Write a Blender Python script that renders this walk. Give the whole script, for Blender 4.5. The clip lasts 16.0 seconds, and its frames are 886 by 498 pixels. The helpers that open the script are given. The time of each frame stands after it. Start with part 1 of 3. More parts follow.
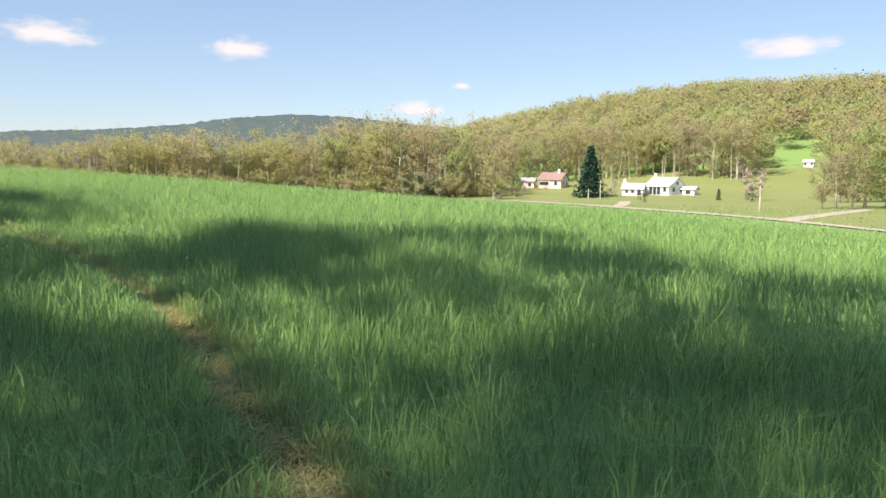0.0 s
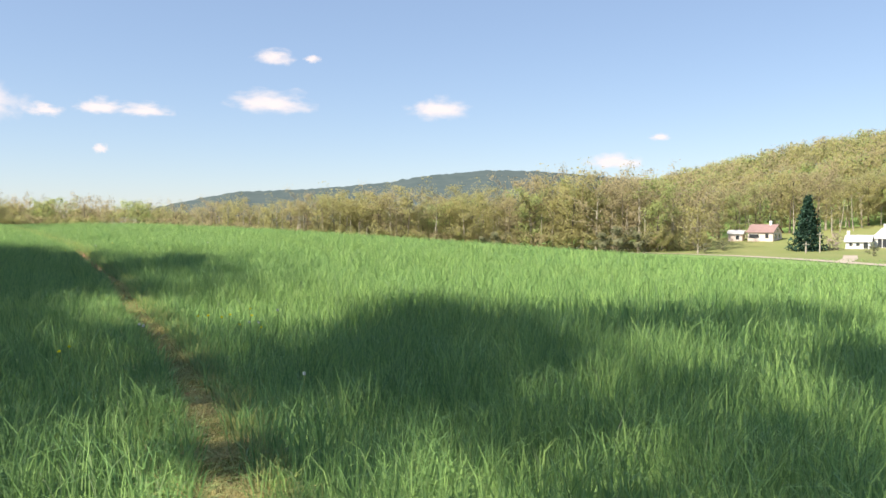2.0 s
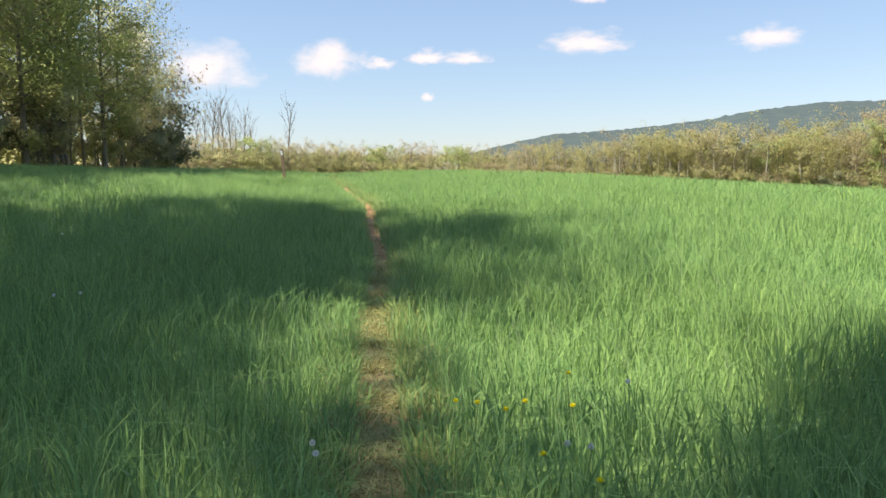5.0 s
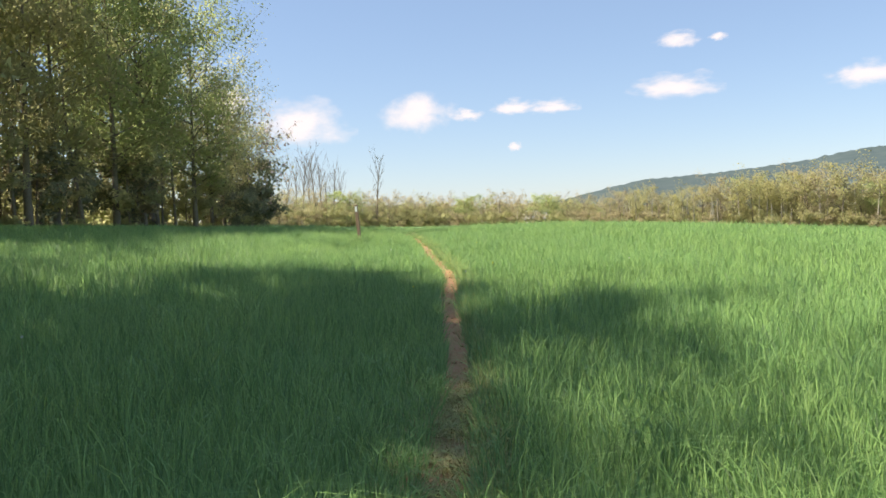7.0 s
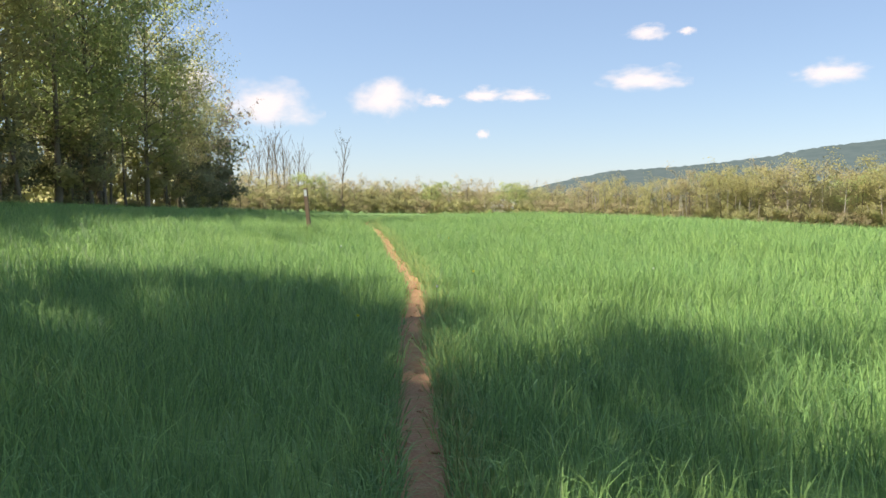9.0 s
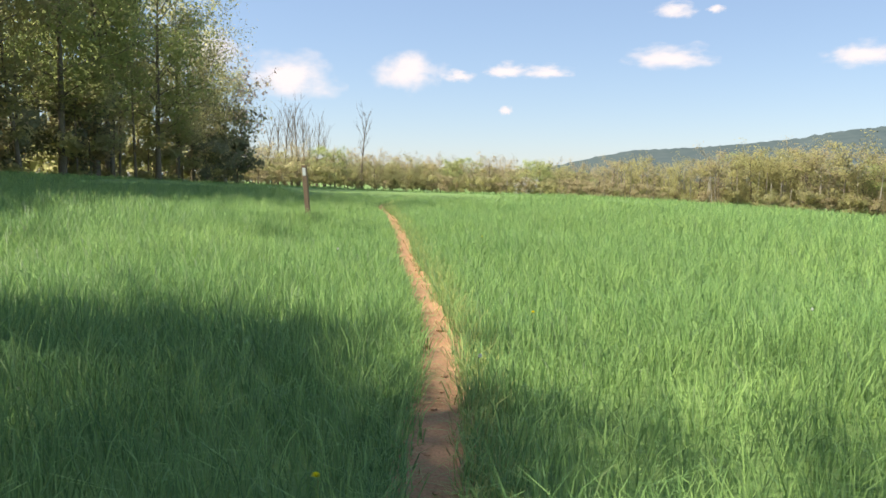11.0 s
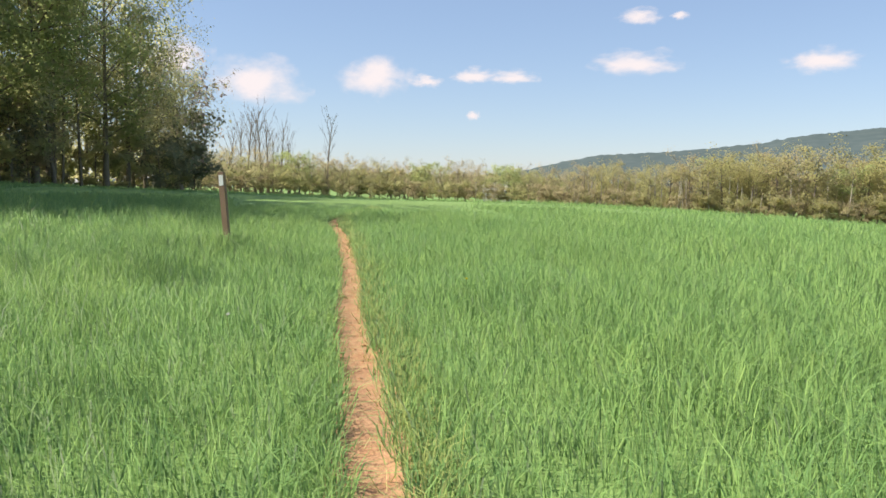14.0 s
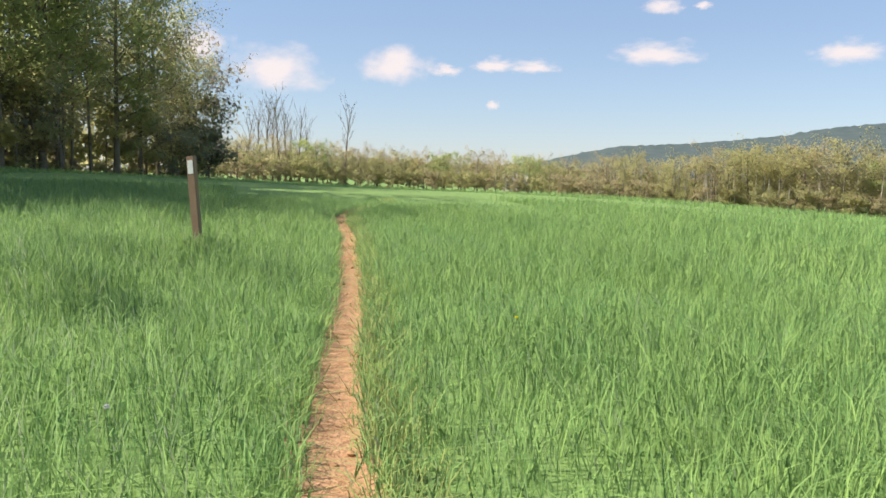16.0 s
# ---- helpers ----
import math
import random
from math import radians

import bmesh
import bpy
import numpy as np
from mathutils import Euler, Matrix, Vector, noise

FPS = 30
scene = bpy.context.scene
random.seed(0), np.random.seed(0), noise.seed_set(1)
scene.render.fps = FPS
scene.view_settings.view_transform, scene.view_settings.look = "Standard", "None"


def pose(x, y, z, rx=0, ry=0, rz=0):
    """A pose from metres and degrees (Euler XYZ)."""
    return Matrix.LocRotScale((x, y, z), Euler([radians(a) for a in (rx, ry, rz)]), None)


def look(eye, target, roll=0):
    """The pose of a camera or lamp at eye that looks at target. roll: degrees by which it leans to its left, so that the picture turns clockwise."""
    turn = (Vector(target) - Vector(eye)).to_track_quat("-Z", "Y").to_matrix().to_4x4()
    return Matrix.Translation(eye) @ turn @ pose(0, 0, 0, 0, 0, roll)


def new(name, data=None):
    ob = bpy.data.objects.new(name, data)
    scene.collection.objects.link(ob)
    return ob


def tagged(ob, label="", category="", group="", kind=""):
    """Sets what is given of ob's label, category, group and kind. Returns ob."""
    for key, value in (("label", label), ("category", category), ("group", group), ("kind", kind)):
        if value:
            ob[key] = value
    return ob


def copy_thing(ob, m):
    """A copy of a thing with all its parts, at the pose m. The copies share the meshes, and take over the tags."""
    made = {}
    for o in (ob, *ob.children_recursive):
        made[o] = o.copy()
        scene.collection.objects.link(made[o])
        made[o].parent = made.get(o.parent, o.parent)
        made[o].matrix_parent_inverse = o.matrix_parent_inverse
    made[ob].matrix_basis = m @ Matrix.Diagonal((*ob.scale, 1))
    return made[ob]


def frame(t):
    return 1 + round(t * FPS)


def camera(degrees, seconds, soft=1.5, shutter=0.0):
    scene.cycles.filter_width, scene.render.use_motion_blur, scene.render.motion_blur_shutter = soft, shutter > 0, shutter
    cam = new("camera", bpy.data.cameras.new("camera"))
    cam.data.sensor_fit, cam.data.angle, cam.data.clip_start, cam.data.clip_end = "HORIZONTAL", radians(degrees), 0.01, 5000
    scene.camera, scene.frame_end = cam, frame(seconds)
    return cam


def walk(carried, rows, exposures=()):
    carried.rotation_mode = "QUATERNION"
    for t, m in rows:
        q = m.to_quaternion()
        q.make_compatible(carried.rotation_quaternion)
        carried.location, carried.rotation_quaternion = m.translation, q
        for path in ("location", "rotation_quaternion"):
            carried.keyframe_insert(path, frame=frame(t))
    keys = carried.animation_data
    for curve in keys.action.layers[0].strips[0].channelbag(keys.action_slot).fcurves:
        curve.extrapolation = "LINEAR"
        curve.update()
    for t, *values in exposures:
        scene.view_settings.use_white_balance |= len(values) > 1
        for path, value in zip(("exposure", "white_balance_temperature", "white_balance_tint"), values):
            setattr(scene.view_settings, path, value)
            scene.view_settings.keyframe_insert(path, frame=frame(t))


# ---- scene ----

# ---------------------------------------------------------------- camera and walk
cam = camera(56.3, 16.0, soft=1.6)
ROWS = [
    (0.0, 0.00, 0.00, 1.47, -5.22, -0.68, 0.00), (0.5, 0.01, 0.79, 1.47, -5.25, -1.04, 2.18),
    (1.0, -0.06, 1.67, 1.49, -3.96, -0.15, 5.87), (1.5, -0.20, 2.53, 1.53, -1.98, 0.67, 8.75),
    (2.0, -0.47, 3.40, 1.55, -1.59, -0.07, 13.41), (2.5, -0.74, 4.21, 1.55, -2.96, -1.16, 18.88),
    (3.0, -1.05, 5.00, 1.57, -3.41, -0.77, 23.65), (3.5, -1.39, 5.77, 1.56, -5.07, 0.82, 27.22),
    (4.0, -1.78, 6.44, 1.61, -4.81, 0.40, 30.76), (4.5, -2.19, 7.05, 1.62, -5.65, 0.27, 32.82),
    (5.0, -2.65, 7.72, 1.69, -5.48, 0.82, 34.86), (5.2, -2.84, 7.98, 1.71, -4.97, 0.93, 35.49),
    (7.5, -5.12, 10.92, 1.90, -1.63, 2.17, 41.38), (8.0, -5.66, 11.56, 1.92, -2.08, 1.48, 40.06),
    (8.2, -5.88, 11.83, 1.92, -2.59, 1.35, 39.06), (10.3, -8.88, 15.20, 2.09, -3.36, -0.48, 39.38),
    (10.5, -9.08, 15.45, 2.12, -3.76, -0.22, 39.90), (11.0, -9.57, 16.02, 2.13, -4.60, -0.64, 40.07),
    (11.5, -10.03, 16.60, 2.14, -4.64, -0.80, 40.18), (12.0, -10.50, 17.19, 2.19, -4.48, -0.09, 40.74),
    (12.5, -10.93, 17.72, 2.19, -3.54, -0.03, 40.38), (13.0, -11.39, 18.23, 2.23, -2.70, -0.40, 40.21),
    (13.5, -11.83, 18.79, 2.20, -3.25, 0.26, 39.35), (14.0, -12.29, 19.31, 2.23, -4.23, -0.47, 37.85),
    (14.5, -12.67, 19.79, 2.24, -3.87, -0.18, 38.20), (15.0, -13.15, 20.38, 2.26, -3.03, 0.34, 39.05),
    (15.5, -13.60, 20.92, 2.24, -3.98, -0.14, 38.55), (16.0, -14.12, 21.43, 2.25, -4.96, -1.04, 39.14),
]
walk(cam, [(t, pose(x, y, z, 90 + p, r, w)) for t, x, y, z, p, r, w in ROWS], exposures=((0.0, 1.1, 6900, 15), (5.0, 1.14, 6850, 14), (10.5, 1.13, 6850, 14), (14.0, 0.99, 6800, 15), (16.0, 0.96, 6800, 15)))

# ---------------------------------------------------------------- light
SUN_AZ, SUN_EL = 135.0, 46.0
world = bpy.data.worlds.new("sky")
scene.world = world
world.use_nodes = True
wn = world.node_tree.nodes
sky = wn.new("ShaderNodeTexSky")
sky.sky_type = "NISHITA"
sky.sun_disc = False
sky.sun_elevation = radians(SUN_EL)
sky.sun_rotation = radians(360 - SUN_AZ)
sky.altitude = 100
sky.air_density, sky.dust_density, sky.ozone_density = 1.0, 0.3, 3.0
wn["Background"].inputs["Strength"].default_value = 0.079
veil = wn.new("ShaderNodeMix")   # thin even spring haze over the whole sky
veil.data_type = "RGBA"
veil.inputs["Factor"].default_value = 0.38
veil.inputs[7].default_value = (2.25, 3.3, 5.0, 1)
world.node_tree.links.new(sky.outputs[0], veil.inputs[6])
world.node_tree.links.new(veil.outputs[2], wn["Background"].inputs["Color"])
sun = new("sun", bpy.data.lights.new("sun", "SUN"))
sun.data.energy, sun.data.angle, sun.data.color = 4.15, radians(0.6), (1.0, 0.95, 0.86)
ca, sa, ce, se = (math.cos(radians(SUN_AZ)), math.sin(radians(SUN_AZ)), math.cos(radians(SUN_EL)), math.sin(radians(SUN_EL)))
sun.matrix_world = look((-sa * ce * 100, ca * ce * 100, se * 100), (0, 0, 0))

# ---------------------------------------------------------------- materials


def material(name, base, rough=0.8, stages=(), bump=0.0, bump_scale=20.0, island=0.0, rand=0.0, translucent=0.0, spec=0.3, upright=0.0):
    """base colour, then stages of (scale, strength, other colour) of noise; island / rand: brightness spread from piece to piece."""
    m = bpy.data.materials.new(name)
    m.use_nodes = True
    nt, n = m.node_tree, m.node_tree.nodes
    link = nt.links.new
    b = n["Principled BSDF"]
    b.inputs["Roughness"].default_value = rough
    b.inputs["Specular IOR Level"].default_value = spec
    pos = n.new("ShaderNodeNewGeometry")
    rgb = n.new("ShaderNodeRGB")
    rgb.outputs[0].default_value = (*base, 1)
    col = rgb.outputs[0]
    for scale, strength, other in stages:
        tex = n.new("ShaderNodeTexNoise")
        tex.inputs["Scale"].default_value = scale
        tex.inputs["Detail"].default_value = 5
        link(pos.outputs["Position"], tex.inputs["Vector"])
        ramp = n.new("ShaderNodeMapRange")
        ramp.inputs["From Min"].default_value, ramp.inputs["From Max"].default_value = 0.38, 0.62
        ramp.inputs["To Max"].default_value = strength
        link(tex.outputs["Fac"], ramp.inputs["Value"])
        mix = n.new("ShaderNodeMix")
        mix.data_type = "RGBA"
        link(ramp.outputs[0], mix.inputs["Factor"])
        link(col, mix.inputs[6])
        mix.inputs[7].default_value = (*other, 1)
        col = mix.outputs[2]
    if island or rand:
        src = pos.outputs["Random Per Island"] if island else n.new("ShaderNodeObjectInfo").outputs["Random"]
        amount = island or rand
        ramp = n.new("ShaderNodeMapRange")
        ramp.inputs["To Min"].default_value, ramp.inputs["To Max"].default_value = 1 - amount, 1 + amount
        link(src, ramp.inputs["Value"])
        hsv = n.new("ShaderNodeHueSaturation")
        link(ramp.outputs[0], hsv.inputs["Value"])
        hue = n.new("ShaderNodeMapRange")
        hue.inputs["To Min"].default_value, hue.inputs["To Max"].default_value = 0.5 + 0.04 * amount, 0.5 - 0.04 * amount
        link(src, hue.inputs["Value"])
        link(hue.outputs[0], hsv.inputs["Hue"])
        link(col, hsv.inputs["Color"])
        col = hsv.outputs[0]
    link(col, b.inputs["Base Color"])
    if bump:
        tex = n.new("ShaderNodeTexNoise")
        tex.inputs["Scale"].default_value = bump_scale
        tex.inputs["Detail"].default_value = 6
        link(pos.outputs["Position"], tex.inputs["Vector"])
        bn = n.new("ShaderNodeBump")
        bn.inputs["Strength"].default_value = bump
        bn.inputs["Distance"].default_value = 0.6 / bump_scale
        link(tex.outputs["Fac"], bn.inputs["Height"])
        link(bn.outputs[0], b.inputs["Normal"])
    if upright:
        blend = n.new("ShaderNodeMix")
        blend.data_type = "VECTOR"
        blend.inputs["Factor"].default_value = upright
        link(pos.outputs["Normal"], blend.inputs[4])
        blend.inputs[5].default_value = (0, 0, 1)
        unit = n.new("ShaderNodeVectorMath")
        unit.operation = "NORMALIZE"
        link(blend.outputs[1], unit.inputs[0])
        link(unit.outputs[0], b.inputs["Normal"])
    if translucent:
        tr = n.new("ShaderNodeBsdfTranslucent")
        link(col, tr.inputs["Color"])
        ms = n.new("ShaderNodeMixShader")
        ms.inputs[0].default_value = translucent
        link(b.outputs[0], ms.inputs[1])
        link(tr.outputs[0], ms.inputs[2])
        link(ms.outputs[0], n["Material Output"].inputs["Surface"])
    return m


M_FIELD = material("field_grass", (0.185, 0.295, 0.095), 0.9, ((0.11, 0.5, (0.2, 0.295, 0.09)), (1.7, 0.4, (0.155, 0.26, 0.08)), (14, 0.4, (0.205, 0.315, 0.1))), 0.6, 9, spec=0.1)
M_BLADE = material("grass_blade", (0.25, 0.42, 0.128), 0.5, ((0.35, 0.6, (0.21, 0.4, 0.134)), (2.2, 0.4, (0.3, 0.46, 0.122))), island=0.38, translucent=0.42, spec=0.35, upright=0.66)
# pale yellowish edge blades; the sunlit look is put into their colour
M_EDGE = material("pale_sunlit_blade", (0.4, 0.46, 0.15), 0.55, ((1.1, 0.6, (0.32, 0.42, 0.12)),), island=0.25, translucent=0.3, spec=0.25, upright=0.8)
M_STRAW = material("dry_grass", (0.46, 0.4, 0.18), 0.7, ((1.5, 0.6, (0.3, 0.34, 0.11)),), island=0.3, translucent=0.2, spec=0.2)
M_SOIL = material("bare_soil", (0.46, 0.25, 0.13), 0.95, ((1.3, 0.6, (0.38, 0.22, 0.125)), (7, 0.6, (0.54, 0.33, 0.19)), (60, 0.5, (0.25, 0.14, 0.08))), 0.9, 45, spec=0.1)
M_LAWN = material("mown_lawn", (0.2, 0.23, 0.085), 0.9, ((0.05, 0.6, (0.27, 0.255, 0.11)), (0.6, 0.4, (0.17, 0.235, 0.07))), 0.3, 3, spec=0.1)
M_ROAD = material("pale_gravel", (0.42, 0.36, 0.28), 0.95, ((0.2, 0.6, (0.34, 0.29, 0.22)), (3, 0.4, (0.5, 0.44, 0.36))), 0.3, 8, spec=0.1)
M_BARK = material("grey_brown_bark", (0.21, 0.175, 0.13), 0.95, ((3, 0.6, (0.26, 0.22, 0.17)), (18, 0.5, (0.09, 0.07, 0.05))), 0.6, 14, spec=0.1)
M_PALEBARK = material("pale_bark", (0.5, 0.45, 0.37), 0.9, ((1.2, 0.7, (0.33, 0.29, 0.22)),), 0.4, 12, spec=0.1)
LEAF = {
    "yellow": material("yellow_green_leaves", (0.43, 0.4, 0.17), 0.8, ((0.3, 0.5, (0.39, 0.385, 0.16)),), island=0.1, translucent=0.5, spec=0.1, upright=0.75),
    "green": material("fresh_green_leaves", (0.39, 0.46, 0.18), 0.8, ((0.3, 0.5, (0.38, 0.42, 0.16)),), island=0.1, translucent=0.55, spec=0.1, upright=0.75),
    "tan": material("tan_budding_leaves", (0.43, 0.37, 0.21), 0.8, ((0.3, 0.5, (0.38, 0.34, 0.19)),), island=0.1, translucent=0.5, spec=0.1, upright=0.75),
    "dark": material("dark_green_leaves", (0.21, 0.225, 0.12), 0.8, ((0.6, 0.5, (0.23, 0.225, 0.14)),), island=0.1, translucent=0.25, spec=0.15, upright=0.5),
    "olive": material("olive_leaves", (0.46, 0.46, 0.21), 0.8, ((0.25, 0.6, (0.46, 0.42, 0.24)),), island=0.145, translucent=0.68, spec=0.1, upright=0.75),
    "pink": material("pale_blossom", (0.5, 0.41, 0.35), 0.8, ((0.5, 0.4, (0.42, 0.35, 0.28)),), island=0.2, translucent=0.35, spec=0.1, upright=0.75),
}
M_SPRUCE = material("blue_green_needles", (0.025, 0.06, 0.042), 0.8, ((0.8, 0.5, (0.04, 0.08, 0.045)),), island=0.35, spec=0.15)
# ridge woods: the bluish distance haze is mixed into the base colour
M_MOUNTAIN = material("haze_tinted_ridge", (0.085, 0.112, 0.108), 1.0, ((0.004, 0.5, (0.1, 0.125, 0.118)), (0.03, 0.5, (0.055, 0.082, 0.085))), 0.0, spec=0.0)
M_WHITE = material("white_siding", (0.8, 0.79, 0.76), 0.6, ((0.8, 0.3, (0.72, 0.71, 0.68)),))
M_PINKWALL = material("pale_pink_siding", (0.72, 0.58, 0.52), 0.7, ((0.8, 0.3, (0.66, 0.53, 0.48)),))
M_ROOF_PALE = material("pale_grey_shingles", (0.55, 0.54, 0.53), 0.8, ((1.2, 0.5, (0.46, 0.45, 0.45)),), 0.3, 6)
M_ROOF_RED = material("brown_red_shingles", (0.3, 0.2, 0.18), 0.8, ((1.2, 0.5, (0.24, 0.16, 0.14)),), 0.3, 6)
# window panes, and the dark panel that paints the porch's shade
M_GLASS_SHADE = material("dark_glass_and_porch_shade", (0.05, 0.055, 0.06), 0.1, spec=0.6)
M_POST = material("weathered_brown_wood", (0.27, 0.175, 0.115), 0.8, ((4, 0.5, (0.2, 0.125, 0.08)), (70, 0.5, (0.33, 0.22, 0.15))), 0.5, 60)
M_BLAZE = material("white_blaze_paint", (0.82, 0.82, 0.8), 0.6, ((30, 0.3, (0.7, 0.69, 0.66)),))
M_YELLOW = material("yellow_petals", (0.82, 0.74, 0.03), 0.6, island=0.15, translucent=0.2)
M_SEED = material("white_seed_head", (0.7, 0.7, 0.66), 0.9, translucent=0.3)
M_STEM = material("pale_stem", (0.2, 0.28, 0.09), 0.6)

m = bpy.data.materials.new("glowing_cloud_card")
m.use_nodes = True
nt, n = m.node_tree, m.node_tree.nodes
n.remove(n["Principled BSDF"])
tc = n.new("ShaderNodeTexCoord")
info = n.new("ShaderNodeObjectInfo")
shift = n.new("ShaderNodeVectorMath")
shift.operation = "MULTIPLY_ADD"
comb = n.new("ShaderNodeCombineXYZ")
for k in range(3):
    nt.links.new(info.outputs["Random"], comb.inputs[k])
nt.links.new(comb.outputs[0], shift.inputs[0])
shift.inputs[1].default_value = (37, 53, 71)
nt.links.new(tc.outputs["Object"], shift.inputs[2])
nz = n.new("ShaderNodeTexNoise")
nz.inputs["Scale"].default_value, nz.inputs["Detail"].default_value, nz.inputs["Roughness"].default_value = 1.7, 7, 0.55
nt.links.new(shift.outputs[0], nz.inputs["Vector"])
ln = n.new("ShaderNodeVectorMath")
ln.operation = "LENGTH"
sep = n.new("ShaderNodeSeparateXYZ")
nt.links.new(tc.outputs["Object"], sep.inputs[0])
under = n.new("ShaderNodeMath")
under.operation = "MULTIPLY"
under.inputs[1].default_value = -1.5
nt.links.new(sep.outputs[2], under.inputs[0])
base = n.new("ShaderNodeMath")
base.operation = "MAXIMUM"
nt.links.new(sep.outputs[2], base.inputs[0])
nt.links.new(under.outputs[0], base.inputs[1])
flat_ = n.new("ShaderNodeCombineXYZ")
nt.links.new(sep.outputs[0], flat_.inputs[0])
nt.links.new(base.outputs[0], flat_.inputs[2])
nt.links.new(flat_.outputs[0], ln.inputs[0])
ad = n.new("ShaderNodeMath")
ad.operation = "MULTIPLY_ADD"
nt.links.new(nz.outputs["Fac"], ad.inputs[0])
ad.inputs[1].default_value = 1.5
nt.links.new(ln.outputs["Value"], ad.inputs[2])
al = n.new("ShaderNodeMapRange")
al.interpolation_type = "SMOOTHSTEP"
al.inputs["From Min"].default_value, al.inputs["From Max"].default_value = 1.74, 0.84
nt.links.new(ad.outputs[0], al.inputs["Value"])
# emission puts the sunlit white into the cloud itself
em = n.new("ShaderNodeEmission")
em.inputs["Color"].default_value = (0.95, 0.91, 0.93, 1)
em.inputs["Strength"].default_value = 0.5
tp = n.new("ShaderNodeBsdfTransparent")
mx = n.new("ShaderNodeMixShader")
nt.links.new(al.outputs[0], mx.inputs[0])
nt.links.new(tp.outputs[0], mx.inputs[1])
nt.links.new(em.outputs[0], mx.inputs[2])
nt.links.new(mx.outputs[0], n["Material Output"].inputs["Surface"])
M_CLOUD = m

# ---------------------------------------------------------------- shape of the land
UX, UY, NX, NY = -0.571, 0.821, 0.821, 0.571   # along the trail, and across it downhill
TRAIL = [(-2.0, 0.9), (0.0, 1.1), (2.0, 1.3), (3.2, 1.48), (4.2, 1.6), (5.5, 1.84), (7.4, 2.04), (9.5, 2.03), (11.1, 1.95), (12.2, 1.87), (14.0, 1.69), (15.9, 1.58), (17.6, 1.48),
         (20.3, 1.16), (22.5, 0.9), (23.9, 0.8), (25.5, 0.62), (26.8, 0.37), (28.2, 0.13), (29.7, -0.2), (31.6, -0.52), (34.0, -0.92), (36.6, -1.46), (38.2, -1.74), (40.5, -2.3),
         (43.0, -2.82), (46.0, -3.0), (49.5, -2.95), (53.0, -3.7), (57.0, -5.2), (63.0, -7.6), (72.0, -11.0)]
FOOTPATH = [(a * UX + b * NX, a * UY + b * NY) for a, b in TRAIL]   # (along, across) turned into x, y


def smooth(a, b, v):
    q = np.clip((np.asarray(v, float) - a) / (b - a), 0, 1)
    return q * q * (3 - 2 * q)


def spline(pts, step):
    """Even points along a Catmull-Rom curve."""
    p = np.array([pts[0], *pts, pts[-1]], float)
    out = []
    for i in range(1, len(p) - 2):
        k = max(2, int(np.linalg.norm(p[i + 1] - p[i]) / step))
        for q in np.arange(k) / k:
            out.append(0.5 * (2 * p[i] + (p[i + 1] - p[i - 1]) * q + (2 * p[i - 1] - 5 * p[i] + 4 * p[i + 1] - p[i + 2]) * q ** 2 + (3 * p[i] - p[i - 1] - 3 * p[i + 1] + p[i + 2]) * q ** 3))
    return np.array(out)


PATHLINE = spline(FOOTPATH, 0.12)


def land(x, y):
    """Height of the ground."""
    x, y = np.asarray(x, float), np.asarray(y, float)
    s, c = x * UX + y * UY, x * NX + y * NY
    s2 = np.clip(s, -60, 260)
    along = 0.034 * s2 - 0.052 * 9 * np.logaddexp(0, (s2 - 48) / 9)
    across = -0.0163 * c - np.where(c > 0, 0.055 * (c - 8 * np.tanh(c / 8)), 0.024 * (c - 12 * np.tanh(c / 12)))
    across = np.where(c > 0, -4.4 + 0.7 * np.logaddexp(0, (np.maximum(across, -60) + 4.4) / 0.7), across)
    across = np.where(c < -60, 0.0163 * 60 + 0.024 * 48, across)
    r, az = np.hypot(x, y), np.degrees(np.arctan2(-x, y))
    hill = 45.5 * smooth(17, -19.5, az) * smooth(-120, -75, az) * smooth(190, 470, r)
    return along + across + hill


def from_eye(az, dist):
    return -math.sin(radians(az)) * dist, math.cos(radians(az)) * dist


def mesh_of(name, verts, faces, mat, shade=False):
    me = bpy.data.meshes.new(name)
    verts = np.asarray(verts, np.float32).reshape(-1, 3)
    faces = np.asarray(faces, np.int32)
    k = faces.shape[1]
    me.vertices.add(len(verts))
    me.vertices.foreach_set("co", verts.ravel())
    me.loops.add(faces.size)
    me.loops.foreach_set("vertex_index", faces.ravel())
    me.polygons.add(len(faces))
    me.polygons.foreach_set("loop_start", np.arange(0, faces.size, k, dtype=np.int32))
    me.polygons.foreach_set("use_smooth", np.full(len(faces), shade, bool))
    me.materials.append(mat)
    me.update(calc_edges=True)
    return me


def grid_faces(rows, cols, closed=False):
    i, j = np.meshgrid(np.arange(rows - 1), np.arange(cols if closed else cols - 1), indexing="ij")
    j2 = (j + 1) % cols
    return np.stack([i * cols + j, i * cols + j2, (i + 1) * cols + j2, (i + 1) * cols + j], -1).reshape(-1, 4)


def part(name, data, mat, parent, label=""):
    """One mesh object under a thing; data: a bmesh or a mesh."""
    if isinstance(data, bmesh.types.BMesh):
        me = bpy.data.meshes.new(name)
        data.to_mesh(me)
        data.free()
        me.materials.append(mat)
    else:
        me = data
    ob = new(name, me)
    ob.parent = parent
    return tagged(ob, label)


